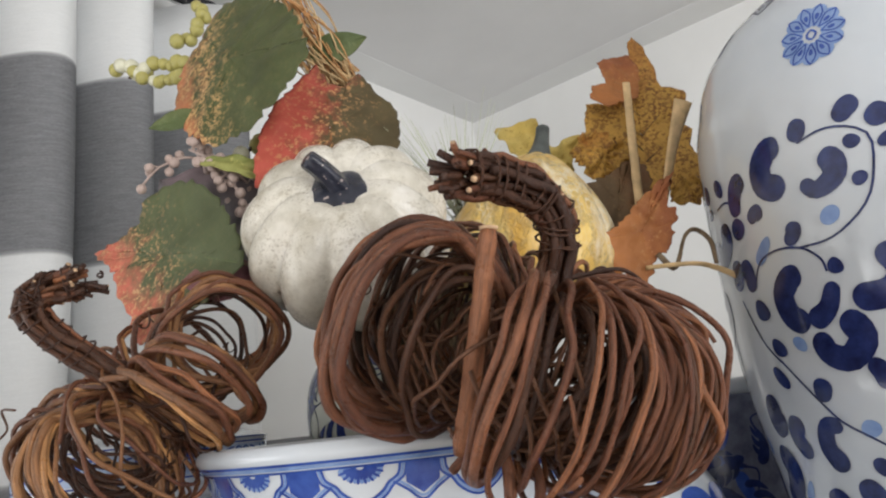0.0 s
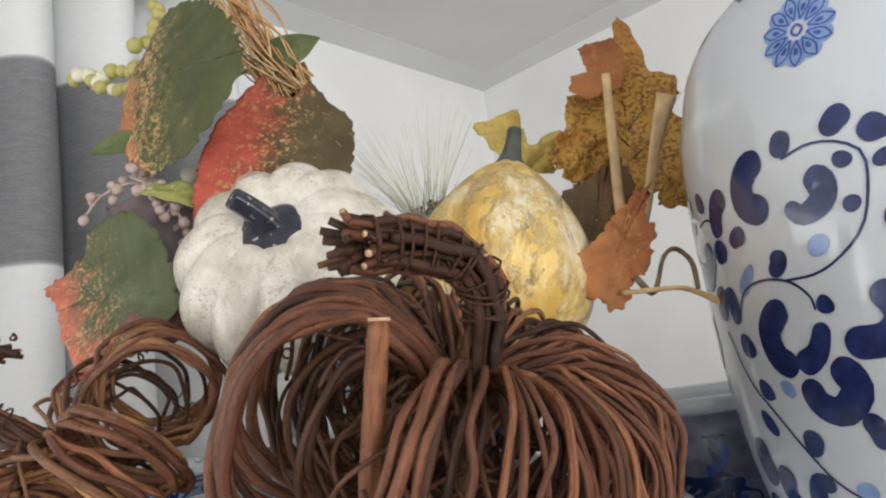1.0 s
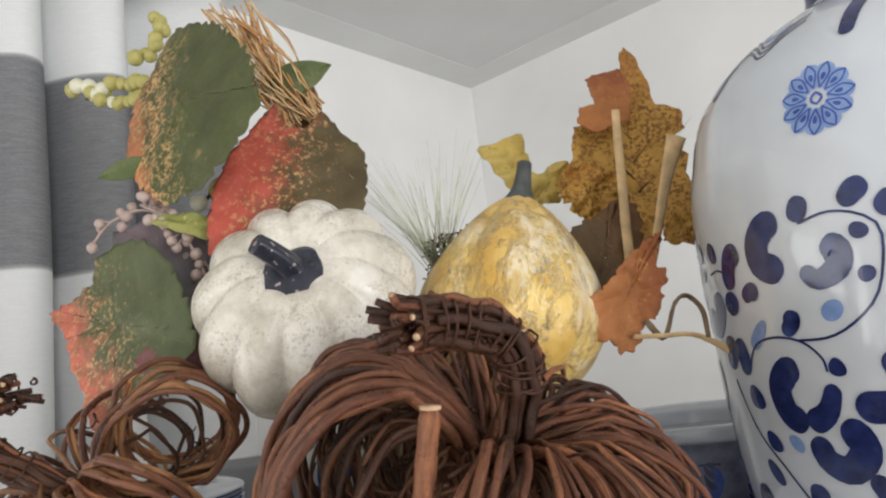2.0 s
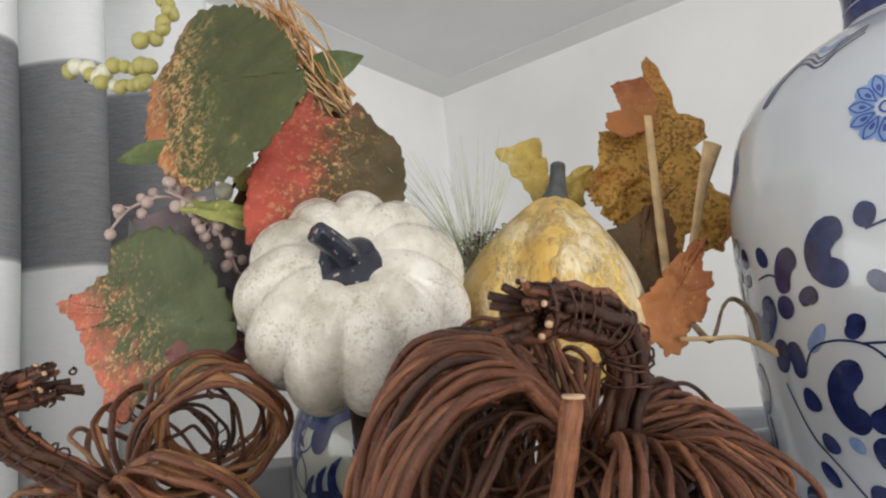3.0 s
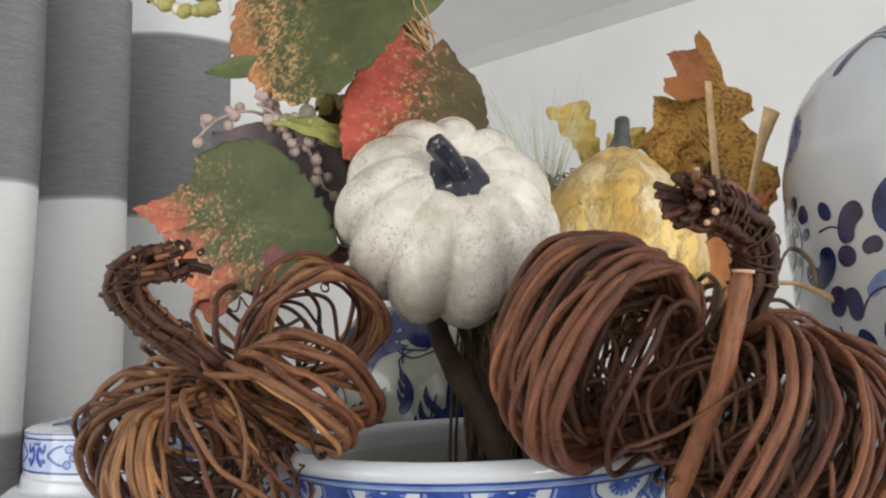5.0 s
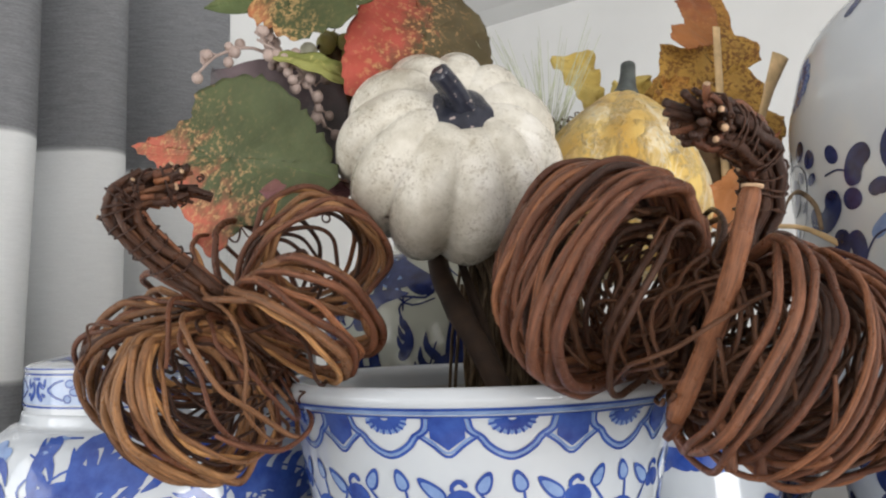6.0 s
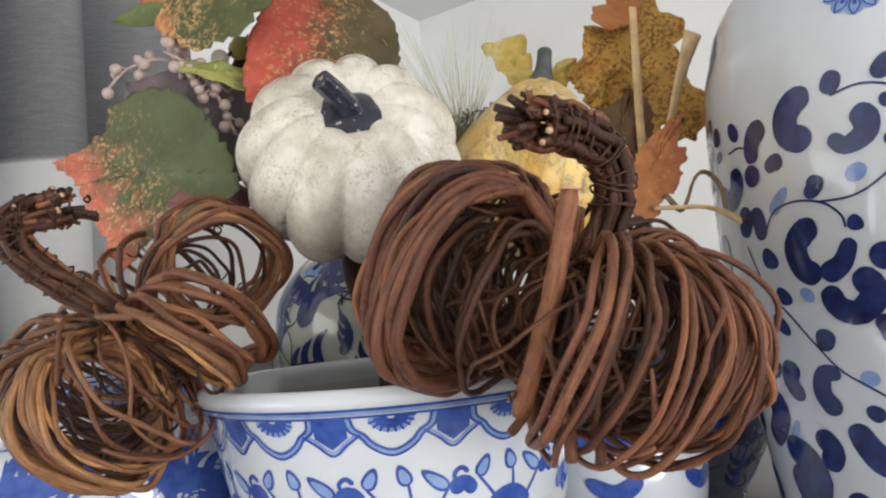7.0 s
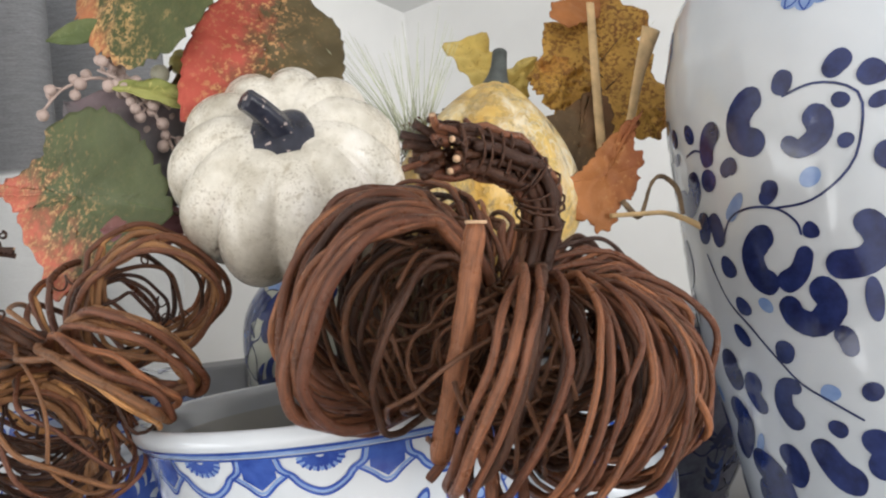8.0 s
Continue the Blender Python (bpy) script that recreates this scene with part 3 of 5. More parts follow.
    for i in range(19):
        a = i * 2.4
        rr = stem_r * (0.25 + 0.75 * math.sqrt((i + 0.5) / 19))
        n = int(30 * rnd.uniform(0.84, 1.0))
        turn = rnd.uniform(-0.5, 0.5)
        pth = []
        for k in range(n):
            e, g, t = sides[k]
            b = a + turn * k / 29 + 0.35 * noise.noise((k * 0.25, i * 3.1, seed))
            pth.append(mid[k] + (e * math.cos(b) + g * math.sin(b)) * rr * (1 + 0.45 * noise.noise((k * 0.3, i * 1.7, seed))) * (0.80 + 0.28 * max(0.0, (k - 12) / 17)))
        tube("twig", pth, knotty(stem_r * rnd.uniform(0.13, 0.27), i + seed), VINE_DARK if i % 9 else VINE, root, "", 6)
    for i in range(34):
        k0 = rnd.choice((rnd.randrange(14, 30), rnd.randrange(26, 30)))
        e, g, t = sides[k0]
        b = rnd.uniform(0, 6.28)
        out = (e * math.cos(b) + g * math.sin(b))
        p0 = mid[k0] + out * stem_r * rnd.uniform(0.4, 0.8)
        far = rnd.uniform(0.002, 0.006)
        bark = VINE_DARK if i % 4 else VINE
        end = p0 + out * stem_r * rnd.uniform(0.15, 0.6) + t * far
        thick = stem_r * rnd.uniform(0.13, 0.22)
        tube("twig_end", smooth_path([p0 - t * 0.004, p0 + out * stem_r * 0.15, end], 6), lambda u: thick * (1 - 0.2 * u), bark, root, "", 6)
        if i % 3 == 0:
            tube("cut_end", [end, end + (end - p0).normalized() * 0.0005], lambda u: thick * 0.72, CUT, root, "pale cut twig end", 6)
    wraps = []
    for i in range(14):
        k0 = 8 + int(i * 1.5)
        e, g, t = sides[k0]
        q = rnd.uniform(-0.5, 0.5)
        wraps.append(([mid[k0] + (e * math.cos(b) + g * math.sin(b) + t * q * math.sin(b)) * stem_r * (1.02 + 0.22 * noise.noise((b, i, seed))) for b in [k * 0.42 for k in range(16)]], lambda u: 0.00055, 5))
    for i in range(34):
        wraps.append((curl(mid[rnd.randrange(12, 30)] + V(rnd.uniform(-1, 1), rnd.uniform(-1, 1), rnd.uniform(-1, 1)) * stem_r * 0.75, 0.0028 + 0.0022 * rnd.random(), seed * 31 + i), lambda u: 0.00055, 4))
    tagged(many_tubes("binding", wraps, VINE_DARK, root, "dark twig binding round the stem"), "", "", "", "stuff")
    return root


big_vine = vine_pumpkin(
    "grapevine_pumpkin", "large reddish-brown grapevine pumpkin wound from bare vines", (0.0378, 0.3005, 1.7260), (0.368, -0.336, 0.867), (1, 0, 0),
    [(158, 203, 17, 0.0016, 0.0868, 0.0435, 0.93, 0.016, 0.16), (205, 214, 3, 0.0023, 0.0875, 0.0440, 0.97, 0.012, 0.10), (92, 158, 20, 0.0013, 0.0860, 0.0430, 0.84, 0.020, 0.25), (150, 225, 8, 0.0013, 0.0840, 0.0430, 0.62, 0.020, 0.45),
     (250, 262, 4, 0.0017, 0.0815, 0.0415, 0.97, 0.004, 0.03), (268, 298, 7, 0.0013, 0.0830, 0.0405, 0.90, 0.004, 0.05), (298, 345, 22, 0.0012, 0.0842, 0.0402, 0.84, 0.006, 0.08), (345, 420, 34, 0.0012, 0.0838, 0.0395, 0.82, 0.010, 0.18), (262, 400, 22, 0.0013, 0.0800, 0.0390, 0.60, 0.010, 0.4), (60, 92, 8, 0.0016, 0.0830, 0.0400, 0.85, 0.010, 0.2)],
    0.0028, [VINE, VINE, VINE, VINE, VINE, VINE_DARK], [(0.045, 0.288, 1.738), (0.054, 0.279, 1.762), (0.052, 0.2705, 1.780), (0.034, 0.259, 1.7895), (0.010, 0.2445, 1.7900)], 3, 0.0088,
    (12, -80, 60, 0.0405, 0.0400), 190, (110, 400))
to_big = big_vine.matrix_world.inverted()
tube("stick", [to_big @ p for p in smooth_path([(0.0225, 0.2318, 1.7630), (0.015, 0.240, 1.728), (0.0052, 0.2600, 1.6880)], 24)], knotty(0.0035, 4.2), VINE, big_vine, "thick straight bark-covered stick", 12)
tube("stick_end", [to_big @ p for p in (V(0.0225, 0.2318, 1.7628), V(0.0226, 0.2317, 1.7638))], lambda u: 0.0034, CUT, big_vine, "pale cut end of the stick", 12)
for a, b, r in (((0.020, 0.262, 1.690), (0.0205, 0.2535, 1.671), 0.0024), ((0.012, 0.268, 1.694), (0.001, 0.259, 1.682), 0.0018), ((0.031, 0.262, 1.684), (0.030, 0.252, 1.668), 0.0020)):
    a, b = V(*a), V(*b)
    tube("cut_twig", [to_big @ p for p in smooth_path([a, (a + b) / 2 + V(0.001, -0.0025, 0), b], 14)], knotty(r, r * 9000), VINE, big_vine, "", 9)

small_vine = vine_pumpkin(
    "grapevine_pumpkin", "small golden-brown grapevine pumpkin leaning on its side", (-0.1582, 0.3908, 1.7255), (-0.590, -0.497, 0.636), (0.69, -0.18, 0.70),
    [(-12, 24, 14, 0.0016, 0.0855, 0.0300, 0.92, 0.034, 0.08), (-50, -40, 7, 0.0017, 0.0850, 0.0310, 0.95, 0.026, 0.04), (-66, -55, 4, 0.0017, 0.0845, 0.0315, 0.92, 0.016, 0.08), (-12, 40, 6, 0.0011, 0.0840, 0.0300, 0.6, 0.010, 0.4),
     (148, 190, 12, 0.0016, 0.0800, 0.0400, 0.88, 0.026, 0.30), (212, 246, 11, 0.0016, 0.0800, 0.0400, 0.88, 0.020, 0.30), (246, 280, 4, 0.0014, 0.0790, 0.0385, 0.85, 0.010, 0.3), (60, 150, 9, 0.0016, 0.079, 0.038, 0.8, 0.010, 0.3), (160, 240, 9, 0.0013, 0.0805, 0.0395, 0.60, 0.012, 0.6)],
    0.0030, [VINE_TAN, VINE, VINE_TAN, VINE_TAN, VINE], [(-0.160, 0.365, 1.737), (-0.178, 0.356, 1.751), (-0.1975, 0.345, 1.770), (-0.196, 0.342, 1.783), (-0.170, 0.3455, 1.7895)], 8, 0.0082,
    (8, 130, 300, 0.0385, 0.0390), 46, (140, 290))

tube("tendril", smooth_path([small_vine.matrix_world.inverted() @ V(*p) for p in ((-0.2015, 0.3370, 1.7263), (-0.2127, 0.3450, 1.7271), (-0.2146, 0.3530, 1.7183), (-0.2144, 0.3410, 1.7102), (-0.2161, 0.3490, 1.7063), (-0.2100, 0.3370, 1.6967))], 40), lambda u: 0.0006, VINE_DARK, small_vine, "thin dark wiry tendril", 6)


# ---- leaves ----
def blade(name, half_width, length, material, m, cup=0.15, bend=0.2, ripple=0.004, parent=None, label="", nu=16, nv=44, fold=0.0, shift=None):
    """A leaf blade: local y from base to tip, x across, z the side that faces out. half_width(v) and shift(v) in shares of the length."""
    verts, faces, uvs = [], [], []
    sd = random.random() * 50
    for j in range(nv + 1):
        v = j / nv
        w = half_width(v) * length
        wl, wr = (w if isinstance(w, tuple) else (w, w))
        off = (shift(v) if shift else 0) * length
        for i in range(nu + 1):
            u = i / nu * 2 - 1
            x = u * w + off
            y = v * length
            z = cup * x * x / length * 2 + fold * abs(x) - bend * length * (v - 0.35) ** 2
            z += ripple * noise.noise((u * 1.8 + sd, v * 4.5, sd)) + ripple * 0.5 * abs(u) * math.sin(v * 22 + u * 2)
            z -= 0.0004 * math.exp(-(u * 7) ** 2)
            z -= 0.0007 * max(0.0, math.cos(2 * math.pi * (6.5 * v - 1.5 * abs(u)))) ** 14 * min(1.0, w * 60)
            verts.append((x, y, z))
            uvs.append((i / nu, v))
    for j in range(nv):
        for i in range(nu):
            a = j * (nu + 1) + i
            faces.append((a, a + 1, a + nu + 2, a + nu + 1))
    ob = raw(name, verts, faces, material, parent, label, True, uvs)
    ob.matrix_world = m
    so = ob.modifiers.new("thick", "SOLIDIFY")
    so.thickness = 0.0006
    return ob


def leaf_pose(base, tip, face):
    """y from base to tip, z towards face."""
    y = (Vector(tip) - Vector(base)).normalized()
    z = Vector(face)
    z = (z - y * z.dot(y)).normalized()
    x = y.cross(z)
    m = Matrix((x, y, z)).transposed().to_4x4()
    m.translation = base
    return m, (Vector(tip) - Vector(base)).length


def leaf(label, base, tip, face, half_width, material, category="leaf", stalk=0.0, name="leaf", **kw):
    root = tagged(empty_at(name, base), label, category)
    m, length = leaf_pose(base, tip, face)
    root.matrix_world = m
    b = blade("blade", half_width, length, material, Matrix.Identity(4), parent=root, **kw)
    b.matrix_basis = Matrix.Identity(4)
    vein = smooth_path([(0, -stalk, -0.003), (0, 0.0, -0.001), (0, length * 0.5, -0.0012 - kw.get("bend", 0.2) * length * 0.0225), (0, length * 0.92, -0.0012 - kw.get("bend", 0.2) * length * 0.325)], 14)
    tube("midrib", vein, lambda u: 0.0011 * (1 - 0.75 * u), material, root, "", 6)
    return root


def ovate(width, teeth=0, depth=0.04, blunt=0.75):
    def f(v):
        w = width * max(0.0, math.sin(math.pi * min(1, v) ** blunt)) ** 0.8
        if teeth:
            w *= 1 + depth * (abs(math.sin(math.pi * v * teeth)) - 0.6) + 0.10 * noise.noise((v * 6, width * 9, teeth))
        return w + 0.004 * (1 - v)
    return f


def lobed(width, lobes, depth, power=0.6):
    def f(v):
        env = width * max(0.0, math.sin(math.pi * v ** 0.8)) ** power
        t = (v * lobes) % 1
        ragged = 1 + 0.22 * noise.noise((v * 11, lobes, 0)) + 0.10 * noise.noise((v * 40, lobes, 3))
        return env * ragged * (1 - depth * (0.5 - 0.5 * math.cos(2 * math.pi * t ** 0.7))) + 0.004
    return f


def cut_leaf(label, base, tip, face, outline, material, cup=0.0, bend=0.1, fold=0.0, ripple=0.004, teeth=0.008, rag=0.012, stalk=0.02, vein=None, vein_mat=None, side_veins=()):
    """A flat leaf cut to an outline of (x, y) in shares of its length, then curled: y from base to tip, z towards the face."""
    root = tagged(empty_at("leaf", base), label, "leaf")
    m, length = leaf_pose(base, tip, face)
    root.matrix_world = m
    sd = len(label) * 0.37 + length * 90
    n = len(outline)
    edge = []
    for i in range(n):
        (x0, y0), (x1, y1) = outline[i], outline[(i + 1) % n]
        step = math.hypot(x1 - x0, y1 - y0)
        cuts = max(3, int(step / 0.018))
        nx, ny = (y1 - y0) / (step or 1), (x0 - x1) / (step or 1)
        for k in range(cuts):
            u = k / cuts
            off = teeth * (((u * max(1, round(step / 0.09))) % 1.0) - 0.5) * 2 * math.sin(math.pi * u) + rag * noise.noise(((x0 + (x1 - x0) * u) * 13, (y0 + (y1 - y0) * u) * 13, sd)) * math.sin(math.pi * u)
            edge.append((x0 + (x1 - x0) * u + nx * off, y0 + (y1 - y0) * u + ny * off))
    cx, cy = sum(p[0] for p in edge) / len(edge), sum(p[1] for p in edge) / len(edge)
    xs, ys = [p[0] for p in edge], [p[1] for p in edge]
    rings = 16
    verts, uvs, faces = [], [], []

    def lift(x, y):
        z = cup * (x * x + 0.4 * (y - 0.5) ** 2) + fold * abs(x) - bend * (y - 0.4) ** 2
        z += ripple / length * (noise.noise((x * 3 + sd, y * 3, sd)) + 0.5 * noise.noise((x * 8 + sd, y * 8, 2)))
        side = (y - abs(x) * 0.75) * 6.0
        z -= 0.007 * math.exp(-(x * 40) ** 2) + 0.005 * max(0.0, math.cos(2 * math.pi * side)) ** 16
        return z * length

    for k in range(rings + 1):
        f = max((k / rings) ** 0.8, 0.01)
        for x, y in edge:
            px, py = cx + (x - cx) * f, cy + (y - cy) * f
            verts.append((px * length, py * length, lift(px, py)))
            uvs.append(((px - min(xs)) / (max(xs) - min(xs)), (py - min(ys)) / (max(ys) - min(ys))))
    e = len(edge)
    for k in range(rings):
        for i in range(e):
            i2 = (i + 1) % e
            faces.append((k * e + i, k * e + i2, (k + 1) * e + i2, (k + 1) * e + i))
    blade_ob = raw("blade", verts, faces, material, root, "", True, uvs)
    so = blade_ob.modifiers.new("thick", "SOLIDIFY")
    so.thickness = 0.0006
    if vein:
        tube("midrib", smooth_path([(a * length, b * length, lift(a, b) - 0.0003) for a, b in vein], 14), lambda u: 0.0005 * (1 - 0.6 * u), vein_mat or material, root, "", 6)
    for (x0, y0), (x1, y1) in side_veins:
        way = [(x0 + (x1 - x0) * u, y0 + (y1 - y0) * u + 0.02 * math.sin(math.pi * u)) for u in (0.0, 0.25, 0.5, 0.75, 1.0)]
        tube("side_vein", [V(a * length, b * length, lift(a, b) + 0.0002) for a, b in way], lambda u: 0.0006 * (1 - 0.6 * u), vein_mat or material, root, "", 5)
    if stalk:
        x0, y0 = vein[0] if vein else (0.0, 0.0)
        tube("stalk", smooth_path([(x0 * length, y0 * length, lift(x0, y0) - 0.0006), (x0 * length, y0 * length - stalk * 0.5, -0.004), (x0 * length, y0 * length - stalk, -0.010)], 8), lambda u: 0.0012, VINE_DARK, root, "", 6)
    return root


def fan(start, end):
    """a torn, flaring piece of blade"""
    def f(v):
        return (start + (end - start) * v) * (1 + 0.12 * noise.noise((v * 9, start * 40, end * 30))) * (1 if v < 0.97 else 0.9)
    return f


cut_leaf("large artificial leaf, green with orange and yellow flecks", (-0.144, 0.4366, 1.9024), (-0.0986, 0.4482, 2.0196), (-0.512, -0.812, 0.279),
         [(0.02, -0.03), (0.14, -0.04), (0.35, 0.05), (0.49, 0.22), (0.57, 0.36), (0.59, 0.49), (0.46, 0.64), (0.35, 0.77), (0.18, 0.89), (-0.07, 1.03), (-0.30, 1.08), (-0.52, 1.08), (-0.58, 0.98), (-0.60, 0.84), (-0.52, 0.74), (-0.55, 0.66), (-0.64, 0.60), (-0.56, 0.42), (-0.50, 0.30), (-0.40, 0.19), (-0.20, 0.07)],
         L_BIG, cup=-0.10, bend=0.10, teeth=0.026, stalk=0.0, vein=[(-0.02, 0.98), (0.0, 0.6), (-0.03, 0.3), (0.04, 0.04)])
cut_leaf("artificial maple leaf, green fading to red at the points", (-0.1067, 0.396, 1.8019), (-0.2343, 0.479, 1.8413), (-0.457, -0.841, 0.291),
         [(0.0, 1.03), (-0.05, 0.86), (-0.13, 0.72), (-0.20, 0.66), (-0.26, 0.54), (-0.33, 0.47), (-0.37, 0.36), (-0.24, 0.30), (-0.19, 0.16), (-0.12, 0.04), (-0.01, -0.01), (0.12, 0.10), (0.21, 0.21), (0.29, 0.32), (0.34, 0.44), (0.36, 0.61), (0.32, 0.71), (0.25, 0.80), (0.16, 0.77), (0.07, 0.88)],
         L_LOW, cup=0.12, bend=0.06, teeth=0.018, vein=[(0.0, 0.02), (0.02, 0.3), (0.02, 0.6)], vein_mat=L_GREEN)
cut_leaf("folded artificial leaf, red on one half and olive on the other", (-0.0476, 0.4209, 1.8528), (-0.0551, 0.4506, 1.9548), (0.244, -0.926, 0.288),
         [(-0.52, 0.04), (-0.22, -0.05), (0.10, -0.05), (0.35, 0.20), (0.42, 0.48), (0.43, 0.68), (0.32, 0.80), (0.19, 0.97), (0.08, 0.83), (-0.02, 0.84), (-0.09, 1.03), (-0.20, 0.89), (-0.38, 0.68), (-0.47, 0.48), (-0.52, 0.26)],
         L_RED, cup=-0.05, bend=0.04, fold=-0.10, teeth=0.010, vein=[(-0.1, 0.0), (-0.04, 0.45), (-0.05, 0.85)], vein_mat=L_RUST)
leaf("small plain green leaf", (-0.072, 0.475, 1.978), (-0.0286, 0.4736, 1.991), (0, -1, -0.3), ovate(0.25), L_GREEN, stalk=0.02, ripple=0.001)
leaf("small plain green leaf", (-0.150, 0.455, 1.930), (-0.190, 0.46, 1.925), (0, -1, -0.3), ovate(0.17), L_GREEN, stalk=0.02, ripple=0.001)
cut_leaf("large dry golden oak leaf with dark veins and ragged lobes", (0.1651, 0.4913, 1.8147), (0.1894, 0.5328, 1.9931), (-0.037, -0.972, 0.231),
         [(0.02, 1.05), (0.00, 1.02), (0.02, 0.89), (-0.02, 0.76), (-0.08, 0.67), (-0.21, 0.67), (-0.22, 0.52), (-0.30, 0.39), (-0.18, 0.27), (-0.14, 0.14), (-0.06, 0.02), (0.04, 0.08), (0.08, 0.20), (0.17, 0.25), (0.28, 0.26), (0.29, 0.36), (0.24, 0.37), (0.21, 0.44), (0.23, 0.52), (0.17, 0.60), (0.23, 0.64), (0.22, 0.73), (0.13, 0.77), (0.10, 0.90), (0.07, 1.00)],
         L_OAK, cup=0.25, bend=0.03, ripple=0.007, teeth=0.006, rag=0.022, vein=[(0.0, 0.05), (0.02, 0.4), (0.02, 0.9)], vein_mat=L_BROWN,
         side_veins=[((0.01, 0.25), (-0.26, 0.40)), ((0.02, 0.42), (-0.19, 0.62)), ((0.01, 0.20), (0.26, 0.31)), ((0.02, 0.36), (0.21, 0.50)), ((0.02, 0.50), (0.20, 0.69)), ((0.02, 0.60), (-0.06, 0.66))])
cut_leaf("broken rust-brown piece of dry leaf", (0.1895, 0.5060, 1.9319), (0.1575, 0.5195, 1.9750), (0.096, -0.929, 0.357),
         [(0.0, 1.0), (-0.29, 0.55), (-0.47, 0.69), (-0.70, 0.52), (-0.64, 0.24), (-0.08, 0.12), (0.36, 0.50), (0.50, 0.84)], L_RUST, ripple=0.003, rag=0.04, teeth=0.0, stalk=0.0)
cut_leaf("crumpled orange-brown dry leaf at the foot of the oak leaf", (0.150, 0.497, 1.868), (0.126, 0.492, 1.900), (0.0, -1, 0.2),
         [(0.0, 1.0), (-0.45, 0.8), (-0.5, 0.35), (-0.3, -0.1), (0.3, -0.2), (0.55, 0.3), (0.35, 0.8)], L_OAK, ripple=0.009, rag=0.16, teeth=0.0, stalk=0.0, cup=0.5)
leaf("small golden-brown dry leaf beside the straw", (0.185, 0.485, 1.840), (0.214, 0.482, 1.853), (-0.1, -1, 0.1), lobed(0.40, 2.2, 0.3), L_OAK, nv=40, ripple=0.003)
cut_leaf("torn rust-orange dry leaf at the foot of the straws", (0.1257, 0.418, 1.7676), (0.1598, 0.408, 1.8368), (0.0, -1, 0.1),
         [(0.0, 1.0), (-0.16, 0.73), (-0.25, 0.49), (-0.32, 0.37), (-0.40, 0.24), (-0.34, 0.08), (-0.24, 0.02), (-0.12, 0.08), (0.0, 0.0), (0.08, 0.06), (0.09, 0.27), (0.16, 0.42), (0.14, 0.64), (0.02, 0.77)],
         L_RUST, ripple=0.006, rag=0.05, teeth=0.02, cup=0.3, stalk=0.0, vein=[(-0.05, 0.05), (-0.05, 0.5), (0.0, 0.9)])
cut_leaf("dark rust-brown dry leaf between the gourd and the straws", (0.118, 0.455, 1.790), (0.160, 0.468, 1.872), (0.0, -1, 0.1),
         [(0.0, 1.0), (-0.14, 0.80), (-0.30, 0.62), (-0.34, 0.30), (-0.20, 0.05), (0.05, 0.0), (0.26, 0.22), (0.28, 0.52), (0.16, 0.82)], L_BROWN, ripple=0.006, rag=0.05, teeth=0.02, stalk=0.0)
leaf("pale yellow dry leaf behind the gourd", (0.108, 0.57, 1.90), (0.092, 0.583, 1.956), (0, -1, 0.1), fan(0.14, 0.34), L_YELLOW, nv=50, ripple=0.005)
leaf("pale yellow dry leaf behind the gourd", (0.100, 0.53, 1.885), (0.135, 0.522, 1.912), (0, -1, 0.1), lobed(0.34, 2.2, 0.4), L_YELLOW, nv=50, ripple=0.005)
leaf("grey-purple leaf among the berries", (-0.110, 0.462, 1.825), (-0.186, 0.468, 1.892), (0, -1, 0.1), ovate(0.42), L_GREY, ripple=0.003)
leaf("small domed mauve leaf on the vine ring", (-0.0995, 0.410, 1.7985), (-0.150, 0.410, 1.8005), (0, -1, 0.35), ovate(0.30, 0, 0, 1.0), L_MAUVE, cup=-0.6, ripple=0.001)
leaf("slender yellow-green leaf, curled over", (-0.092, 0.435, 1.868), (-0.146, 0.428, 1.892), (0.2, -1, 0.4), ovate(0.13), L_POD, bend=0.6, ripple=0.002)
leaf("dark brown leaf between the flecked leaves and the white pumpkin", (-0.085, 0.474, 1.815), (-0.108, 0.478, 1.925), (0.1, -1, 0.1), ovate(0.30), L_BROWN, ripple=0.004)
leaf("dark brown leaf behind the flecked ones", (-0.075, 0.485, 1.93), (-0.045, 0.49, 1.985), (0, -1, 0.1), ovate(0.34), L_BROWN, ripple=0.003)


def strap(name, label, pts, width, material, twist=0.6, category="straw"):
    """A flat dry ribbon along the points."""
    path = smooth_path(pts, 30)
    verts, faces, uvs = [], [], []
    for i, p in enumerate(path):
        t = (path[min(i + 1, 29)] - path[max(i - 1, 0)]).normalized()
        s = t.cross(V(0, -1, 0)).normalized()
        s = Matrix.Rotation(twist * math.sin(i / 29 * 3), 3, t) @ s
        n = t.cross(s)
        w = width(i / 29)
        for k in range(5):
            u = k / 4 * 2 - 1
            verts.append(p + s * u * w + n * (0.25 * w * u * u + 0.0006 * noise.noise((i * 0.7, k, 2))))
            uvs.append((k / 4, i / 29))
    for i in range(29):
        for k in range(4):
            a = i * 5 + k
            faces.append((a, a + 1, a + 6, a + 5))
    ob = raw(name, verts, faces, material, None, "", True, uvs)
    so = ob.modifiers.new("thick", "SOLIDIFY")
    so.thickness = 0.0006
    return tagged(ob, label, category)


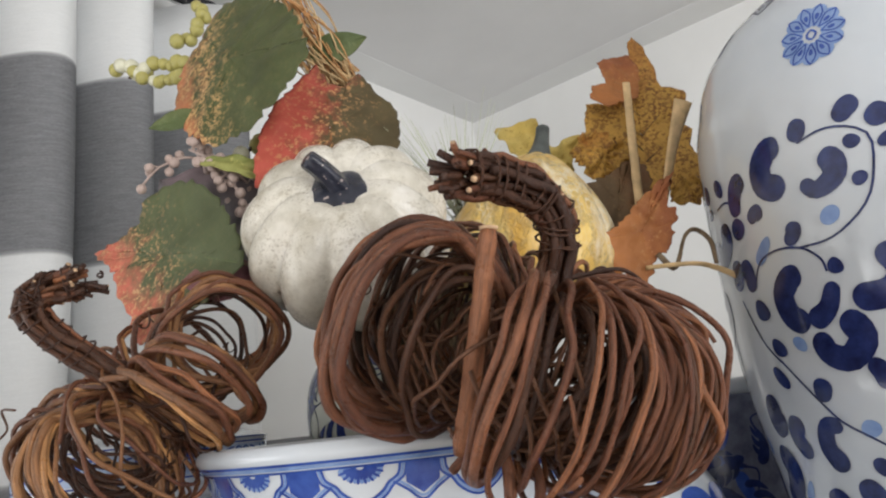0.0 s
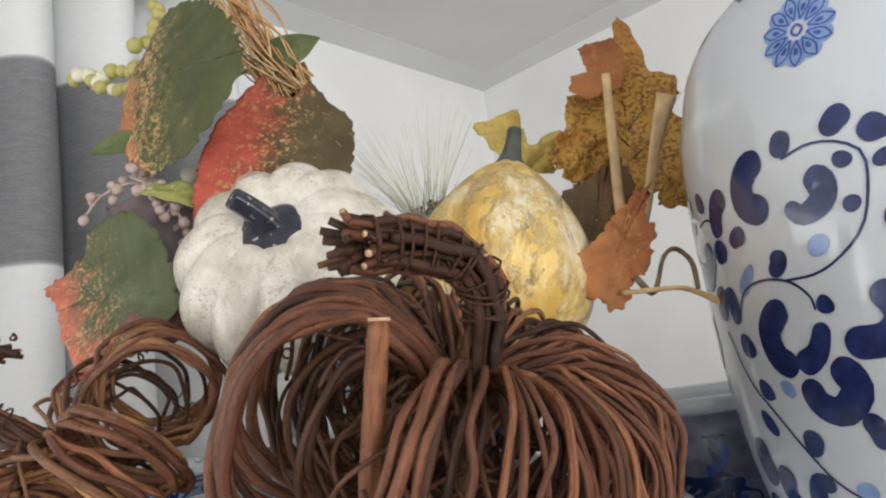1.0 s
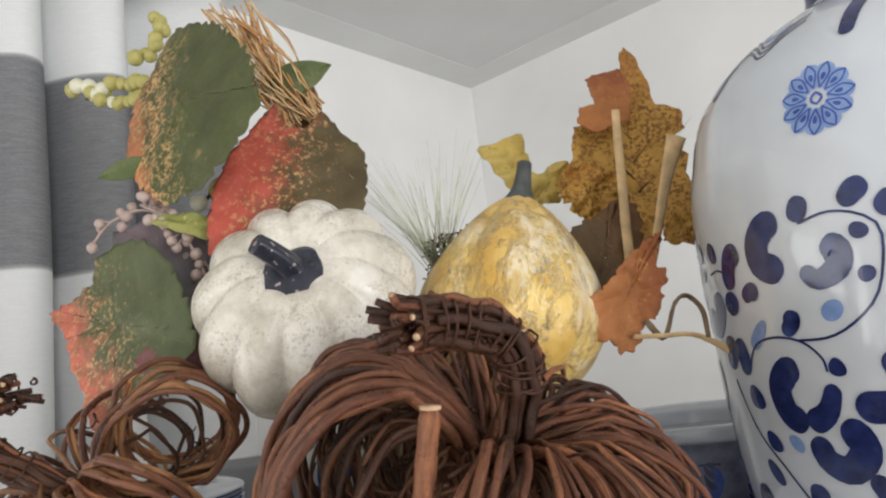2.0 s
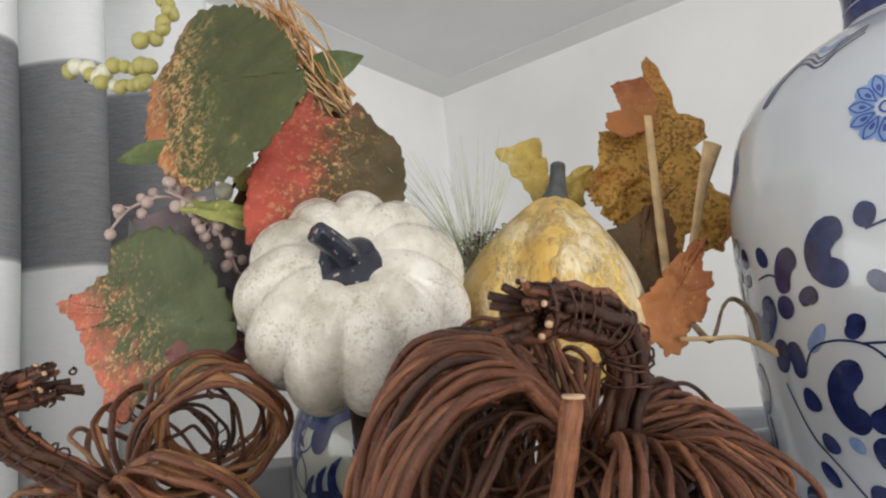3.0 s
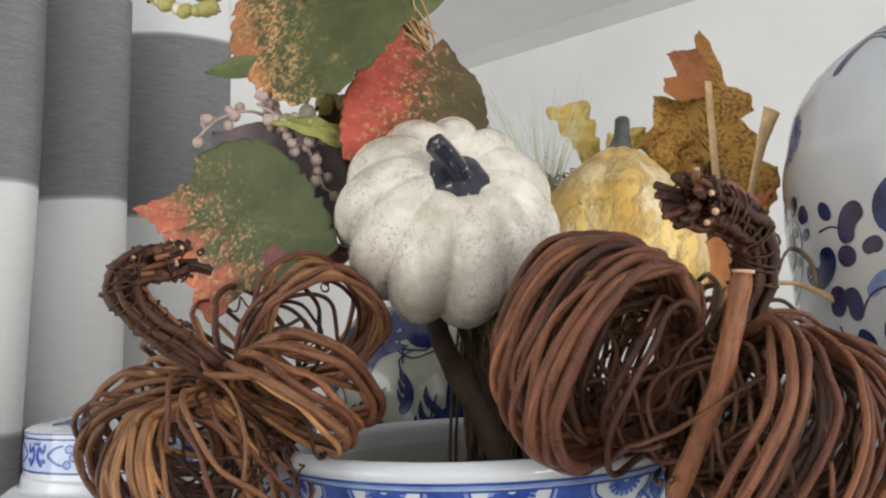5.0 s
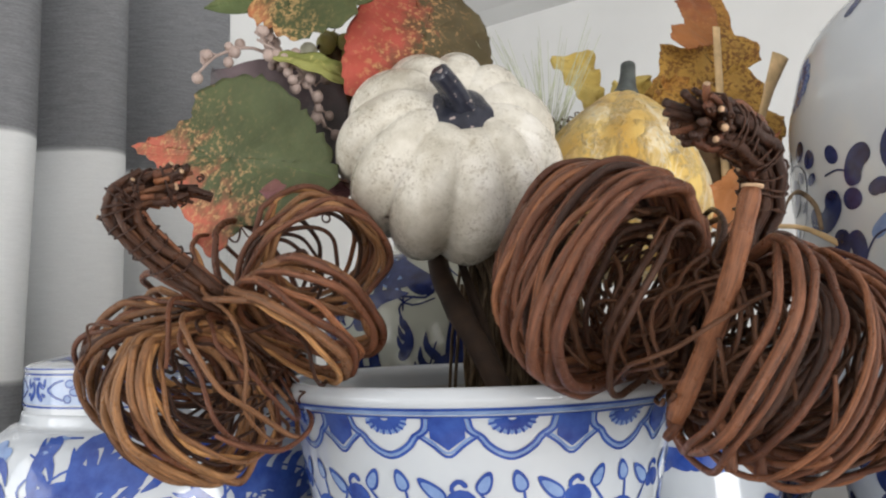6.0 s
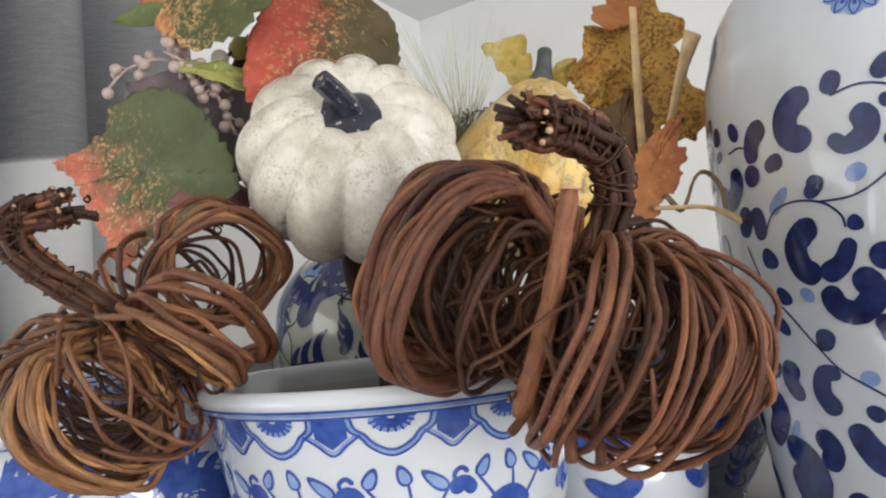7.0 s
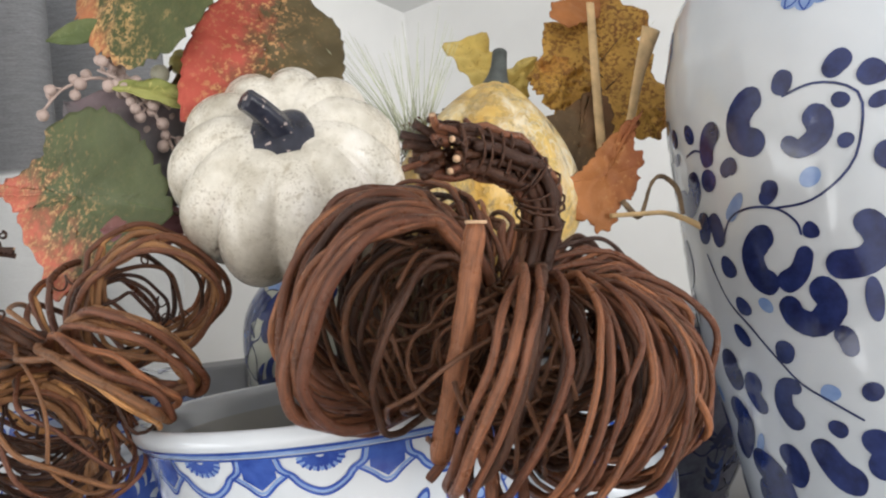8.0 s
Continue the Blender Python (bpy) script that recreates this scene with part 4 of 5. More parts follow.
strap("straw", "flat pale dry straw standing upright", [(0.148, 0.452, 1.800), (0.152, 0.458, 1.84), (0.158, 0.467, 1.89), (0.163, 0.474, 1.932)], lambda u: 0.0036 - 0.0012 * abs(u - 0.4), STRAW, 0.2)
strap("straw", "frayed pale straw flaring at its top", [(0.152, 0.444, 1.800), (0.165, 0.446, 1.83), (0.178, 0.445, 1.868), (0.190, 0.443, 1.899)], lambda u: 0.0030 + 0.0035 * u * u, STRAW, 0.5)
strap("dry_blade", "thin brown dry grass blade bent over in an arch", [(0.1407, 0.4100, 1.7852), (0.1482, 0.4050, 1.7743), (0.1555, 0.4000, 1.7913), (0.1624, 0.4000, 1.7952), (0.1677, 0.3950, 1.7867), (0.1668, 0.3900, 1.7719)], lambda u: 0.0019 - 0.0006 * u, MOSS, 0.8, "dry grass")
strap("dry_blade", "thin dry grass blade with a pale tip", [(0.1319, 0.4100, 1.7771), (0.1478, 0.4000, 1.7752), (0.1612, 0.4000, 1.7741), (0.1693, 0.3950, 1.7695), (0.1767, 0.3900, 1.7636)], lambda u: 0.0013 + 0.0006 * u, STRAW, 0.8, "dry grass")


def tuft(name, label, base, up, spread, length, count, seed):
    r = random.Random(seed)
    items = []
    for i in range(count):
        d = (Vector(up) + V(r.uniform(-1, 1) * spread, r.uniform(-1, 1) * spread, r.uniform(-0.2, 0.2))).normalized()
        L = length * r.uniform(0.6, 1.0)
        b = Vector(base) + V(r.uniform(-1, 1), r.uniform(-1, 1), r.uniform(-1, 1)) * 0.006
        sag = V(d.x, d.y, -0.3) * L * 0.12
        items.append(([b, b + d * L * 0.5 + sag * 0.2, b + d * L + sag], lambda u: 0.00042 * (1 - 0.7 * u), 4))
    ob = many_tubes(name, items, NEEDLE, None)
    return tagged(ob, label, "grass", "", "stuff")


tuft("needle_tuft", "spray of fine pale green pine needles", (0.030, 0.470, 1.835), (-0.1, 0.05, 1), 0.55, 0.095, 70, 5)
tuft("needle_tuft", "spray of fine pale green pine needles", (0.200, 0.555, 1.90), (0.5, 0, 1), 0.35, 0.06, 24, 9)


def moss():
    r = random.Random(21)
    items = []
    for i in range(150):
        b = V(0.040 + r.uniform(-0.016, 0.016), 0.475 + r.uniform(-0.01, 0.01), 1.845 + r.uniform(-0.02, 0.012))
        items.append((curl(b, r.uniform(0.004, 0.010), 900 + i), lambda u: 0.0005, 4))
    tagged(many_tubes("moss", items, MOSS, None), "small clump of dry brown-green moss", "moss", "", "stuff")


moss()


def raffia_bundle():
    r = random.Random(4)
    root = tagged(new("raffia_bundle"), "orange-tan raffia strands tied in a bundle", "raffia")
    for i in range(84):
        a = V(-0.095 + r.uniform(-0.022, 0.018), 0.478 + r.uniform(-0.006, 0.006), 2.03 + r.uniform(-0.01, 0.02))
        b = V(-0.050 + r.uniform(-0.018, 0.014), 0.480 + r.uniform(-0.008, 0.008), 1.955 + r.uniform(-0.012, 0.012))
        c = (a + b) / 2 + V(r.uniform(-1, 1), r.uniform(-1, 1), r.uniform(-1, 1)) * 0.012
        tube("strand", smooth_path([a, c, b], 10), lambda u: 0.00065, RAFFIA if i % 3 == 0 else STRAW, root, "", 5)


raffia_bundle()


def ball_mesh(name, material):
    bm = bmesh.new()
    bmesh.ops.create_icosphere(bm, subdivisions=2, radius=1.0)
    for v in bm.verts:
        v.co *= 1 + 0.06 * noise.noise(v.co * 2)
        v.co.z *= 1.08
    me = bpy.data.meshes.new(name)
    bm.to_mesh(me)
    bm.free()
    me.polygons.foreach_set("use_smooth", [True] * len(me.polygons))
    me.materials.append(material)
    return me


BALLS = [ball_mesh("berry", BERRY), ball_mesh("berry", PALE_BERRY), ball_mesh("berry", PINK)]


def berry_spray(label, stems, count, radius, picks, stem_mat, seed, off):
    r = random.Random(seed)
    root = tagged(new("berry_spray"), label, "berries")
    for pts in stems:
        path = smooth_path(pts, 24)
        tube("stalk", path, lambda u: 0.0013 * (1 - 0.4 * u), stem_mat, root, "", 6)
        for i in range(count):
            p = path[int((i + 0.6) / count * 23)]
            d = V(r.uniform(-1, 1), r.uniform(-1, 0.4), r.uniform(-0.8, 1)).normalized()
            at = p + d * off * r.uniform(0.6, 1.2)
            ob = new("berry", BALLS[r.choice(picks)])
            ob.parent = root
            ob.location = at
            s = radius * r.uniform(0.8, 1.12)
            ob.scale = (s, s, s)
            if off > 0.006:
                tube("stalk", [p, (p + at) / 2 + V(0, 0, 0.001), at], lambda u: 0.0007, stem_mat, root, "", 5)
    return root


berry_spray("chain of yellow-green artificial berries on a twig", [[(-0.281, 0.597, 2.058), (-0.254, 0.592, 2.049), (-0.229, 0.588, 2.049), (-0.200, 0.58, 2.040)], [(-0.262, 0.594, 2.044), (-0.228, 0.588, 2.036), (-0.200, 0.58, 2.030)], [(-0.216, 0.592, 2.070), (-0.198, 0.588, 2.084), (-0.185, 0.583, 2.094), (-0.192, 0.59, 2.112)]], 11, 0.0066, (0, 0, 1), VINE_DARK, 2, 0.0045)
berry_spray("yellow-green artificial berries behind the leaves", [[(-0.125, 0.47, 1.90), (-0.110, 0.475, 1.915), (-0.10, 0.48, 1.90)]], 6, 0.006, (0, 0, 1), VINE_DARK, 3, 0.004)
berry_spray("dusty pink berry spray on fine stalks", [[(-0.112, 0.474, 1.825), (-0.122, 0.472, 1.86), (-0.152, 0.462, 1.897), (-0.178, 0.459, 1.895), (-0.194, 0.459, 1.880)], [(-0.108, 0.472, 1.83), (-0.112, 0.470, 1.865), (-0.136, 0.462, 1.893), (-0.158, 0.455, 1.908)], [(-0.1153, 0.4460, 1.8451), (-0.1252, 0.4440, 1.8708), (-0.1385, 0.4440, 1.8882), (-0.1555, 0.4470, 1.8996)]], 19, 0.0035, (2,), PINK, 6, 0.0075)

# ---- what carries the white pumpkin ----
stake = tagged(empty_at("stake", (-0.03, 0.38, 1.62)), "dark brown wooden stake in the planter", "stake")
back = stake.matrix_basis.inverted()
tube("shaft", [back @ p for p in smooth_path([(-0.046, 0.442, 1.785), (-0.0490, 0.4311, 1.7524), (-0.0310, 0.3735, 1.6942), (-0.0150, 0.350, 1.63)], 20)], knotty(0.0062, 3.3), STAKE, stake, "", 12)
tube("splinter", [back @ p for p in smooth_path([(-0.036, 0.436, 1.760), (-0.026, 0.400, 1.705), (-0.012, 0.372, 1.63)], 14)], knotty(0.0030, 6.1), STAKE, stake, "", 8)


def coir():
    r = random.Random(12)
    items = []
    for i in range(260):
        a = V(0.0 + r.uniform(-0.04, 0.05), 0.45 + r.uniform(-0.03, 0.04), 1.60)
        b = V(0.0 + r.uniform(-0.03, 0.045), 0.46 + r.uniform(-0.03, 0.03), 1.79 + r.uniform(-0.05, 0.02))
        c = (a + b) / 2 + V(r.uniform(-1, 1), r.uniform(-1, 1), 0) * 0.012
        items.append((smooth_path([a, c, b], 6), lambda u: 0.0013, 4))
    tagged(many_tubes("dried_stems", items, MOSS, None), "brown bundle of dried stems standing in the planter", "dried stems", "", "stuff")


coir()

# ---- painting on the porcelain ----
class Surface:
    """The outer wall of a turned pot: places on it by angle in degrees and height."""

    def __init__(self, outline, skip=0.004):
        k = max(range(len(outline)), key=lambda i: outline[i][1])
        pts = [p for p in outline[:k + 1] if p[0] > 0.02]
        self.s, self.r, self.z = [0.0], [pts[0][0]], [pts[0][1]]
        for (a, b), (c, d) in zip(pts, pts[1:]):
            step = math.hypot(c - a, d - b)
            if step > 1e-6:
                self.s.append(self.s[-1] + step)
                self.r.append(c)
                self.z.append(d)

    def along(self, z):
        return float(np.interp(z, self.z, self.s))

    def place(self, angle, s, proud):
        r, z = np.interp(s, self.s, self.r), np.interp(s, self.s, self.z)
        r2, z2 = np.interp(s + 0.002, self.s, self.r), np.interp(s + 0.002, self.s, self.z)
        r1, z1 = np.interp(s - 0.002, self.s, self.r), np.interp(s - 0.002, self.s, self.z)
        d = math.hypot(r2 - r1, z2 - z1) or 1.0
        r += proud * (z2 - z1) / d
        z -= proud * (r2 - r1) / d
        return (float(r * math.cos(angle)), float(r * math.sin(angle)), float(z))


class Brush:
    """Collects strokes of one glaze on one pot into one mesh."""

    def __init__(self, surface, proud=0.0004):
        self.on, self.proud, self.verts, self.faces = surface, proud, [], []

    def stroke(self, pts, w0, w1=None, n=16, cap=0.16):
        """A brush stroke through (angle, height) points, half-widths w0 at its start and w1 at its end."""
        w1 = w0 if w1 is None else w1
        zm = sum(p[1] for p in pts) / len(pts)
        ref = float(np.interp(zm, self.on.z, self.on.r))
        flat = [(radians(a) * ref, self.on.along(z), 0) for a, z in pts]
        fine = smooth_path(flat, 80)
        run = [0.0]
        for p, q in zip(fine, fine[1:]):
            run.append(run[-1] + (q - p).length)
        total = run[-1] or 1e-6
        path, us = [], []
        for i in range(n):
            u = 0.5 - 0.5 * math.cos(math.pi * i / (n - 1))
            us.append(u)
            path.append(Vector([float(np.interp(u * total, run, [q[c] for q in fine])) for c in (0, 1)] + [0.0]))
        o = len(self.verts)
        for i, p in enumerate(path):
            u = us[i]
            t = path[min(i + 1, n - 1)] - path[max(i - 1, 0)]
            t.normalize()
            nx, ny = -t.y, t.x
            w = w0 + (w1 - w0) * u
            for q, end in ((u, w0), (1 - u, w1)):
                c = min(0.5, max(cap if cap > 0.2 or cap < 0.01 else 0.0, end / total))
                if q < c:
                    w *= math.sqrt(max(0.01, 1 - (1 - q / c) ** 2))
            for k in (-1, -0.4, 0.4, 1):
                self.verts.append(self.on.place((p.x + nx * w * k) / ref, p.y + ny * w * k, self.proud))
        for i in range(n - 1):
            for k in range(3):
                a = o + i * 4 + k
                self.faces.append((a, a + 1, a + 5, a + 4))

    def fill(self, a0, a1, top, bottom, n=10):
        """A painted field between two angles from top(u) down to bottom(u)."""
        o = len(self.verts)
        for i in range(n + 1):
            u = i / n
            for k in range(4):
                z = top(u) + (bottom(u) - top(u)) * k / 3
                self.verts.append(self.on.place(radians(a0 + (a1 - a0) * u), self.on.along(z), self.proud))
        for i in range(n):
            for k in range(3):
                a = o + i * 4 + k
                self.faces.append((a, a + 4, a + 5, a + 1))

    def ring(self, z, w, n=120):
        self.stroke([(i * 360 / 24, z) for i in range(25)], w, w, n, 0.0001)

    def done(self, name, material, parent, label=""):
        return raw(name, self.verts, self.faces, material, parent, label)


class OneByOne:
    """Makes every stroke a part of its own on the vase."""

    def __init__(self, surface, proud, name, material):
        self.given = (surface, proud, name, material)

    def stroke(self, *args):
        surface, proud, name, material = self.given
        b = Brush(surface, proud)
        b.stroke(*args)
        b.done(name, material, vase)


def vase_scroll(on, line, a):
    """One repeat of the vase's scroll design, a degrees round."""
    def p(*q):
        return [(q[i] + a, q[i + 1]) for i in range(0, len(q), 2)]

    navy = OneByOne(on, 0.0004, "painted_scroll", NAVY)
    pale = OneByOne(on, 0.0003, "painted_leaf", SKYBLUE)
    navy.stroke(p(226.2, 0.2779, 223.4, 0.2763, 220.8, 0.2704), 0.0059, 0.0041)
    navy.stroke(p(213.4, 0.2784, 211.6, 0.2746, 210.7, 0.2681), 0.0051, 0.0047)
    navy.stroke(p(206.2, 0.2688, 202.5, 0.2700, 199.2, 0.2630, 199.7, 0.2529, 205.4, 0.2473), 0.0073, 0.0073, 24)
    navy.stroke(p(215.0, 0.2567, 217.8, 0.2528, 217.3, 0.2450, 212.8, 0.2412, 209.8, 0.2476), 0.0070, 0.0037, 24)
    navy.stroke(p(223.7, 0.2619, 221.8, 0.2559), 0.0045, 0.0033)
    navy.stroke(p(221.4, 0.2430, 223.7, 0.2381), 0.0033, 0.0041)
    # pale oval: a grey reflection on the glaze, painted in as a petal
    pale.stroke(p(213.1, 0.2306, 215.7, 0.2237), 0.0053, 0.0053, 10, 0.4)
    navy.stroke(p(197.0, 0.2413, 193.6, 0.2406, 192.0, 0.2366), 0.0057, 0.0035)
    navy.stroke(p(204.8, 0.2298, 204.5, 0.2237, 202.0, 0.2191), 0.0055, 0.0033)
    pale.stroke(p(196.9, 0.2265, 194.5, 0.2209, 191.1, 0.2137), 0.0031, 0.0044, 10, 0.4)
    navy.stroke(p(192.8, 0.2612, 188.9, 0.2598, 186.9, 0.2512, 188.2, 0.2446), 0.0072, 0.0054, 24)
    navy.stroke(p(187.6, 0.2424, 184.4, 0.2318), 0.0067, 0.0061)
    navy.stroke(p(181.7, 0.2680, 178.1, 0.2628), 0.0070, 0.0062)
    navy.stroke(p(177.1, 0.2441, 178.8, 0.2348, 173.9, 0.2264, 167.8, 0.2349), 0.0070, 0.0064, 24)
    navy.stroke(p(180.3, 0.2212, 181.0, 0.2117, 178.5, 0.2049), 0.0068, 0.0054)
    navy.stroke(p(184.3, 0.2186, 186.4, 0.2110, 186.8, 0.2006), 0.0060, 0.0046)
    navy.stroke(p(190.3, 0.1927, 186.5, 0.1861), 0.0083, 0.0047)
    navy.stroke(p(203.9, 0.2018, 200.4, 0.2017, 197.3, 0.1942, 198.6, 0.1828, 203.3, 0.1776), 0.0072, 0.0064, 24)
    navy.stroke(p(203.3, 0.1776, 208.5, 0.1834, 211.4, 0.1955), 0.0063, 0.0037)
    navy.stroke(p(210.7, 0.1777, 213.8, 0.1733, 214.5, 0.1659, 210.5, 0.1587, 205.9, 0.1626, 204.5, 0.1729), 0.0070, 0.0057, 24)
    navy.stroke(p(214.3, 0.2043, 211.1, 0.2008), 0.0053, 0.0029)
    navy.stroke(p(192.7, 0.1715, 189.8, 0.1655), 0.0070, 0.0047)
    navy.stroke(p(190.2, 0.1558, 187.2, 0.1509), 0.0077, 0.0067)
    navy.stroke(p(202.0, 0.1509, 200.3, 0.1395), 0.0064, 0.0039)
    navy.stroke(p(214.0, 0.1550, 216.3, 0.1521, 216.8, 0.1431), 0.0053, 0.0033)
    pale.stroke(p(199.7, 0.1714, 197.5, 0.1665), 0.0043, 0.0051, 10, 0.4)
    navy.stroke(p(181.6, 0.1452, 179.6, 0.1339, 182.6, 0.1239), 0.0062, 0.0104)
    navy.stroke(p(203.4, 0.1276, 198.9, 0.1276, 197.1, 0.1172, 200.5, 0.1064), 0.0039, 0.0065, 24)
    pale.stroke(p(209.5, 0.1298, 210.9, 0.1221), 0.0043, 0.0055, 10, 0.4)
    navy.stroke(p(204.9, 0.1029, 205.5, 0.0945, 209.3, 0.0848, 214.4, 0.0839), 0.0061, 0.0086, 24)
    navy.stroke(p(172.5, 0.1136, 177.9, 0.1065, 175.7, 0.0953, 169.0, 0.0840), 0.0094, 0.0072, 24)
    navy.stroke(p(176.9, 0.0845, 185.2, 0.0787, 186.9, 0.0647, 175.8, 0.0644), 0.0086, 0.0122, 24)
    pale.stroke(p(181.8, 0.0946, 184.3, 0.0916), 0.0084, 0.0084, 10, 0.4)
    navy.stroke(p(231.8, 0.2703, 229.1, 0.2672, 227.5, 0.2631), 0.0072, 0.0048)
    navy.stroke(p(229.2, 0.2583, 230.6, 0.2523), 0.0048, 0.0048)
    navy.stroke(p(222.2, 0.2068, 225.0, 0.2008, 225.8, 0.1925, 222.4, 0.1858, 214.7, 0.1856), 0.0059, 0.0070, 24)
    navy.stroke(p(221.4, 0.1688, 225.0, 0.1686), 0.0102, 0.0102)
    line.stroke(p(210.9, 0.2674, 217.5, 0.2696, 223.5, 0.2657, 226.7, 0.2575, 225.3, 0.2399, 222.7, 0.2287, 217.5, 0.2199, 212.2, 0.2157, 204.7, 0.2157), 0.0006, 0.0006, 30)
    line.stroke(p(187.5, 0.2010, 191.9, 0.2144, 198.6, 0.2181, 205.7, 0.2153, 209.8, 0.2078, 210.6, 0.2009), 0.0006, 0.0006, 30)
    line.stroke(p(180.0, 0.1984, 185.7, 0.1732, 192.3, 0.1581, 198.8, 0.1415, 203.7, 0.1296, 209.6, 0.1221, 216.6, 0.1132), 0.0006, 0.0006, 30)
    line.stroke(p(176.5, 0.2543, 181.9, 0.2555, 186.2, 0.2519), 0.0006, 0.0006, 12)
    navy.stroke(p(218.0, 0.1300, 221.0, 0.1240), 0.0048, 0.0052)
    navy.stroke(p(212.0, 0.1060, 208.0, 0.1110), 0.0050, 0.0035)
    pale.stroke(p(223.5, 0.1210, 226.0, 0.1120), 0.0040, 0.0046, 10, 0.4)
    navy.stroke(p(190.0, 0.1330, 187.0, 0.1230, 190.0, 0.1120), 0.0064, 0.0051)
    navy.stroke(p(192.0, 0.0960, 196.0, 0.0860, 192.5, 0.0760), 0.0072, 0.0059, 18)
    navy.stroke(p(178.0, 0.0560, 186.0, 0.0450, 183.0, 0.0300), 0.0104, 0.0087, 18)
    navy.stroke(p(198.0, 0.0640, 205.0, 0.0520, 200.0, 0.0360), 0.0069, 0.0057, 18)
    navy.stroke(p(216.0, 0.1080, 220.0, 0.0980, 217.0, 0.0860), 0.0064, 0.0069, 18)
    navy.stroke(p(214.0, 0.0640, 220.0, 0.0520, 216.0, 0.0380), 0.0069, 0.0057, 18)


def paint_vase():
    on = Surface(VASE_OUT)
    for k in range(6):
        vase_scroll(on, OneByOne(on, 0.00035, "painted_stem", NAVY), 60 * k)
    for k in range(6):
        flower, heart = Brush(on, 0.0003), Brush(on, 0.0005)
        a0, z0 = 219.4 + 60 * k, 0.3215
        for i in range(11):
            b = 2 * math.pi * i / 11
            x, y = math.cos(b), math.sin(b)
            flower.stroke([(a0 + x * 2.2, z0 + y * 0.0046), (a0 + x * 8.2, z0 + y * 0.0172)], 0.0032, 0.0052, 10, 0.35)
            for sgn in (-0.22, 0.22):
                x2, y2 = math.cos(b + sgn), math.sin(b + sgn)
                heart.stroke([(a0 + x * 2.4, z0 + y * 0.005), (a0 + x2 * 5.8, z0 + y2 * 0.0125), (a0 + x * 8.3, z0 + y * 0.0174)], 0.0004, 0.0004, 10)
            heart.stroke([(a0 + x * 4.0, z0 + y * 0.0085), (a0 + x * 5.8, z0 + y * 0.0122)], 0.0007, 0.0012, 8, 0.4)
        heart.stroke([(a0 + 1.3 * math.cos(b), z0 + 0.0028 * math.sin(b)) for b in [0, 1.57, 3.14, 4.71, 6.28]], 0.0006, 0.0006, 16)
        bloom = flower.done("painted_flower", SKYBLUE, vase, "pale blue round flower")
        heart.done("petal_outline", COBALT, bloom, "blue petal outlines")
    for k in range(8):
        a0 = 202 + 45 * k
        navy, pale = Brush(on), Brush(on, 0.0003)
        navy.stroke([(a0 - 20, 0.3480), (a0 - 17.5, 0.362), (a0 - 13, 0.3735)], 0.0030, 0.0046, 14)
        for off in (0.0, 0.0030, 0.0060):
            navy.stroke([(a0 - 13, 0.375 - off), (a0 - 6, 0.3700 - off), (a0, 0.3630 - off), (a0 + 6, 0.3700 - off), (a0 + 13, 0.375 - off)], 0.0007, 0.0007, 24)
        pale.stroke([(a0 - 6, 0.3735), (a0, 0.3690), (a0 + 6, 0.3735)], 0.0024, 0.0024, 14)
        collar = navy.done("painted_collar", NAVY, vase, "navy collar scallop")
        pale.done("collar_wash", SKYBLUE, collar, "pale blue wash")
    for z in (0.404, 0.416, 0.428, 0.441):
        ring = Brush(on)
        ring.ring(z, 0.0056)
        ring.done("painted_band", NAVY, vase, "navy band round the neck")


